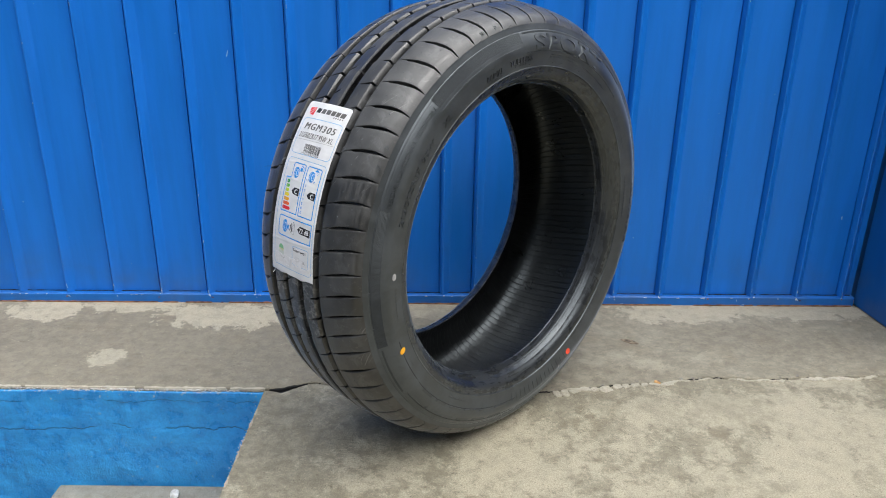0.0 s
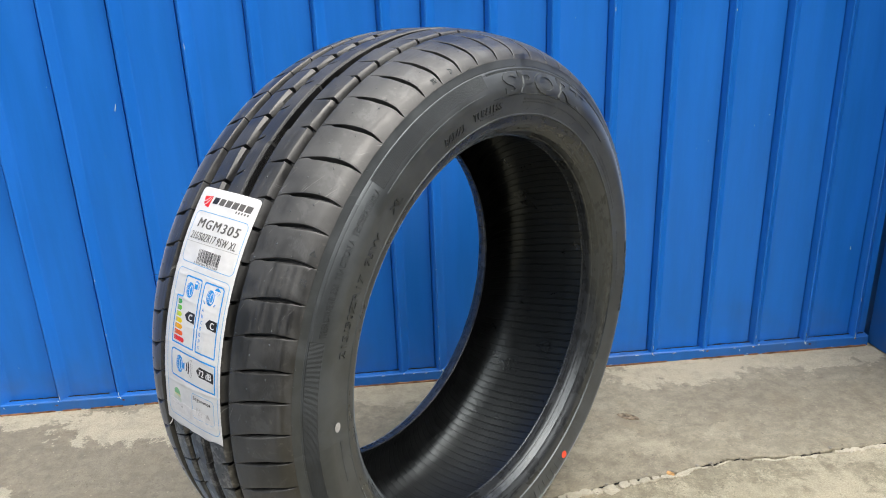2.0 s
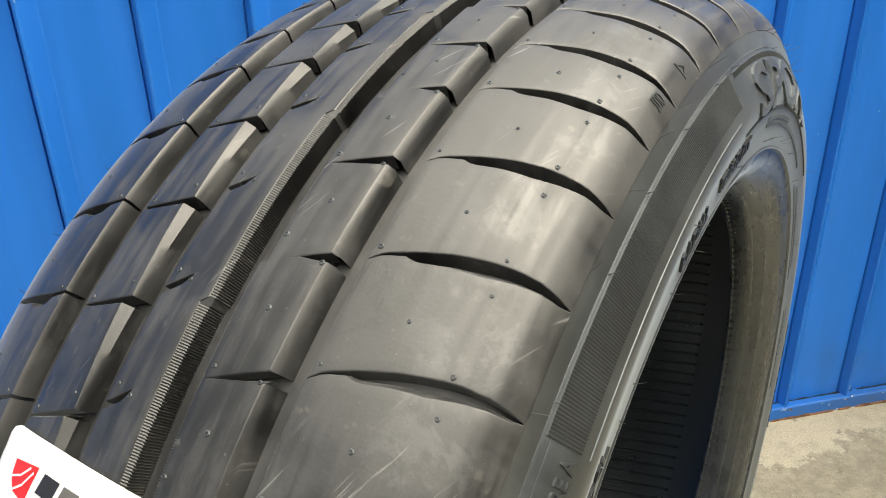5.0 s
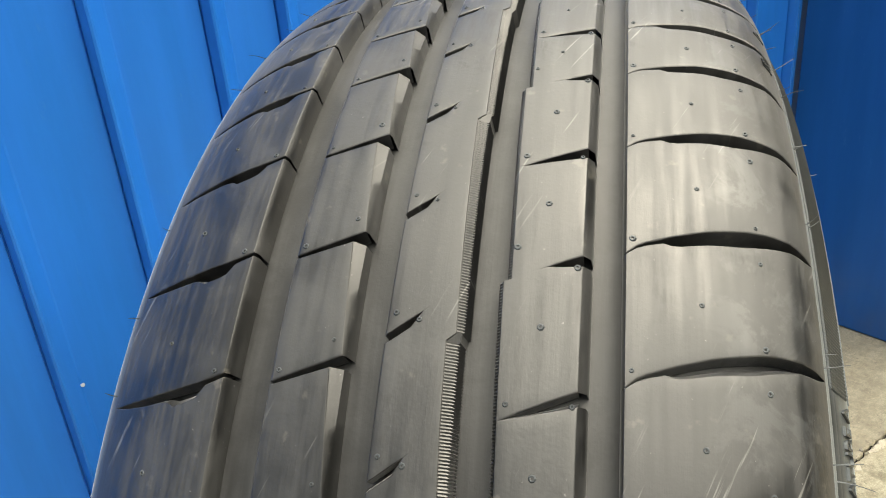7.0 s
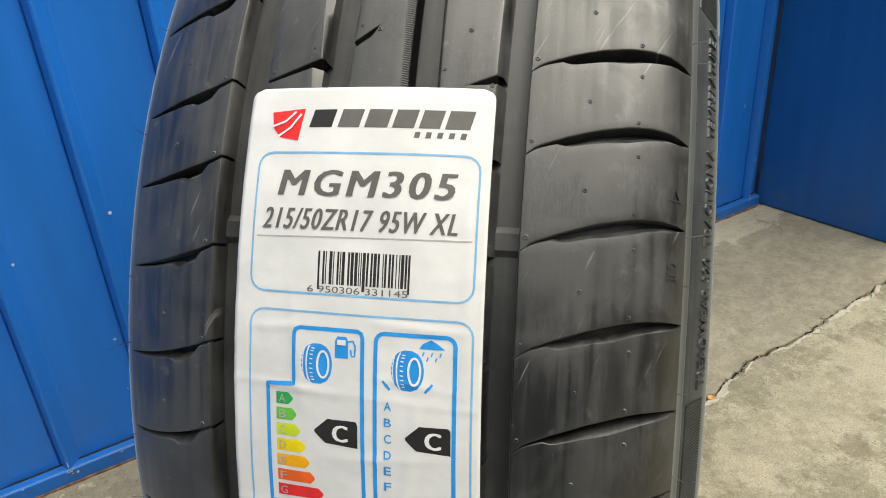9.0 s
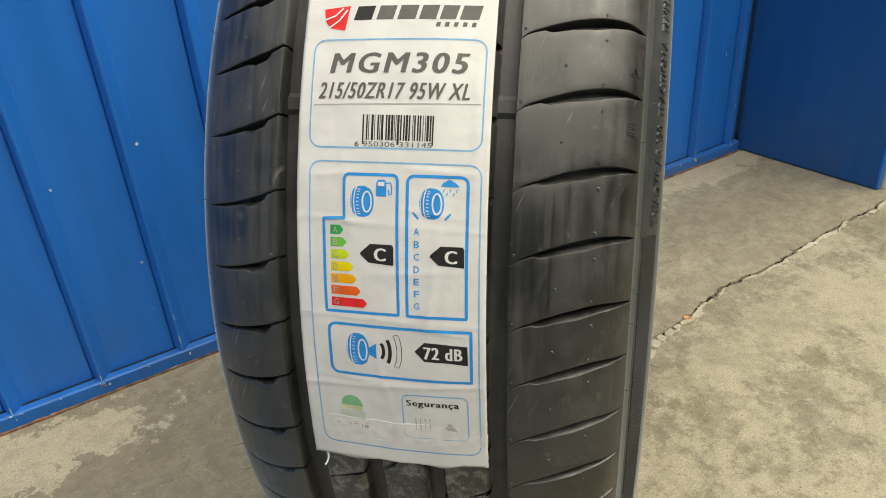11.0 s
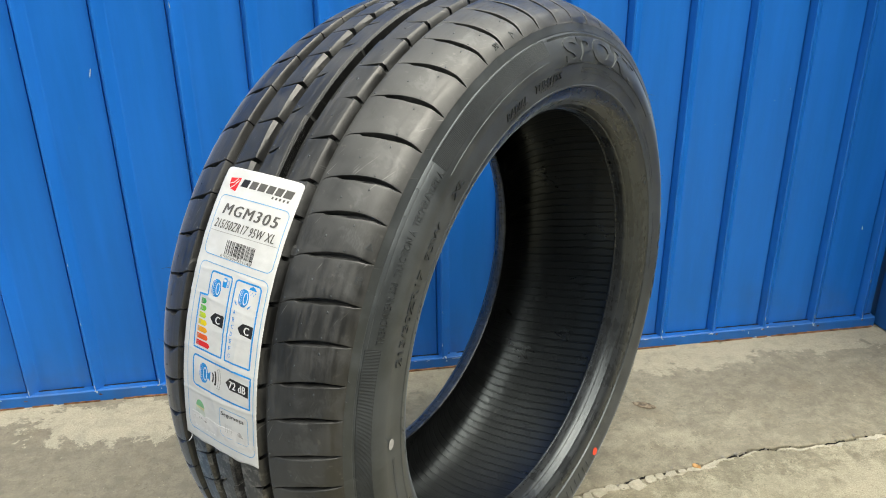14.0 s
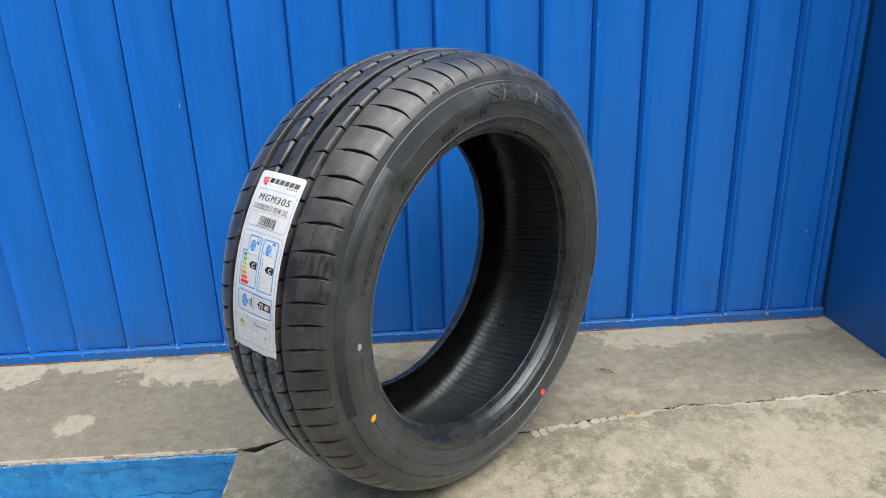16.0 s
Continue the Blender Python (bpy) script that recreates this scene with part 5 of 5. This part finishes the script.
shape("noise_arrow", [(54.0, 162.0), (58.6, 157.2), (77.6, 157.4), (77.8, 167.6), (58.6, 167.0)], "black", cell=0.9)
bold("noise_value", "72 dB", 58.4, 159.2, 75.2, 165.2, "white", 0.0, 0.3, 0.0006)

# Foot: faded signs under a torn strip of clear film.
for ink, t0, t1 in (("faded_green", math.pi, 2 * math.pi), ("faded_yellow", 0, math.pi)):
    shape("faded_sign", [(22.4 + 5.4 * math.cos(t), 194.6 + 6.0 * math.sin(t)) for t in np.linspace(t0, t1, 10)], ink, 0.00022, 0.8)
shape("faded_film", [(16.2, 196.0), (28.8, 197.2), (28.6, 202.0), (16.0, 200.6)], "faded", 0.00034, 1.0)
for i in range(6):
    shape("faded_bar", [(13.8 + 2.8 * i, 204.0), (15.8 + 2.8 * i, 204.0), (15.6 + 2.8 * i, 207.0), (13.6 + 2.8 * i, 207.0)], "pale_grey")
for i in range(5):
    shape("small_bar", [(36.0 + 2.4 * i, 195.6 + 0.3 * i), (37.4 + 2.4 * i, 195.7 + 0.3 * i), (37.4 + 2.4 * i, 196.5 + 0.3 * i), (36.0 + 2.4 * i, 196.4 + 0.3 * i)], "grey")
shape("small_bar", [(41.0, 198.6), (46.6, 198.2), (45.4, 200.0), (43.0, 200.2)], "black")
outline("frame_line", rounded(47.2, 184.8, 77.2, 209.0, ("tl", "tr", "br", "bl"), 3.0), 0.6, "thin_blue")
bold("safety_word", "Segurança", 49.2, 187.4, 73.2, 191.6, "black", 0.0, 0.16)
shape("small_bar", [(63.0, 195.4), (74.2, 195.8), (74.2, 197.4), (68.0, 196.8)], "black")
for i in range(4):
    outline("faded_line", [(53.0 + 2.2 * i, 197.5), (53.0 + 2.2 * i, 205.0)], 0.5, "pale_grey", False)
shape("faded_bar", [(64.6, 200.0), (69.0, 199.4), (72.0, 203.0), (72.0, 204.6), (63.6, 204.4)], "pale_grey")
shape("torn_film", [(9.0, 201.5), (30.0, 207.6), (60.0, 198.6), (84.0, 204.0), (84.6, 213.0), (9.6, 214.0)], "residue", 0.0003, 1.0)
# A thin torn strip of paper curling away under the lower edge.
verts, faces = [], []
for i in range(11):
    t = i / 10
    b, out = 225.5 + 7.0 * t, 0.0006 + 0.0035 * t * t
    for a in (4.6 + 1.4 * math.sin(t * 3), 5.9 + 1.4 * math.sin(t * 3) - 0.5 * t):
        verts.append(on_label(a, b, out - wrinkle(a, b)))
    if i:
        q = 2 * i
        faces.append((q - 2, q - 1, q + 1, q))
part("torn_strip", mesh_of("torn_strip", verts, faces), PAPER, paper_label, "thin curled strip of torn paper")

# ---- small things on the ground ----
LEAF = plain("dry_leaf", (0.25, 0.20, 0.14), 0.8, 0.25, 0.3, 150)
STONE_WHITE = plain("white_stone", (0.62, 0.62, 0.60), 0.85, 0.25, 0.15, 150)
STONE_TAN = plain("tan_stone", (0.62, 0.36, 0.15), 0.85, 0.25, 0.2, 150)
STONE_GREY = plain("grey_crumb", (0.30, 0.28, 0.24), 0.85, 0.25, 0.25, 150)


def leaf(x, y, turn, long, wide):
    verts, faces = [], []
    n = 12
    for i in range(n + 1):
        t = i / n
        w = wide * math.sin(math.pi * min(1, max(0, t * 0.96 + 0.02))) ** 0.7
        for j in (-1, -0.5, 0, 0.5, 1):
            verts.append((long * (t - 0.5), w * j, 0.0009 + 0.0002 * abs(j) + 0.0003 * noise.noise((t * 5, j, 1))))
    for i in range(n):
        for j in range(4):
            q = i * 5 + j
            faces.append((q, q + 5, q + 6, q + 1))
    ob = part("dry_leaf", mesh_of("dry_leaf", verts, faces), LEAF)
    ob.location, ob.rotation_euler = (x, y, 0.0), (0, 0, radians(turn))
    thick = ob.modifiers.new("thickness", "SOLIDIFY")
    thick.thickness = 0.0004
    return tagged(ob, "small flat brown dry leaf lying on the cement", "leaf")


def stone(name, x, y, z, size, material, label, flat=0.6):
    bm = bmesh.new()
    bmesh.ops.create_icosphere(bm, subdivisions=2, radius=1)
    seed = random.uniform(0, 50)
    for v in bm.verts:
        d = 1 + 0.45 * noise.noise(v.co * 1.3 + Vector((seed, 0, 0)))
        v.co = Vector((v.co.x * size[0] * d, v.co.y * size[1] * d, (v.co.z * d + 0.75) * size[2] * flat))
    ob = part(name, bm, material)
    ob.location, ob.rotation_euler = (x, y, z), (0, 0, random.uniform(0, 6))
    return tagged(ob, label, "stone")


leaf(0.3271, 0.2208, -32, 0.037, 0.0080)
stone("pebble", 0.3395, 0.0655, 0.0, (0.0065, 0.0045, 0.005), STONE_TAN, "small orange-tan pebble lying in the broken joint")
stone("pebble", -0.512, -0.004, STEP_Z, (0.011, 0.008, 0.008), STONE_WHITE, "small white stone chip on the cement step")
for i in range(16):
    x = random.uniform(0.14, 0.62)
    s = random.uniform(0.0012, 0.0032)
    tagged(stone("crumb", x, crack_y(x) + random.uniform(-0.012, 0.004), 0.0, (s, s * 0.8, s), STONE_GREY, "tiny crumb of broken cement beside the joint"), group="cement crumbs by the joint")
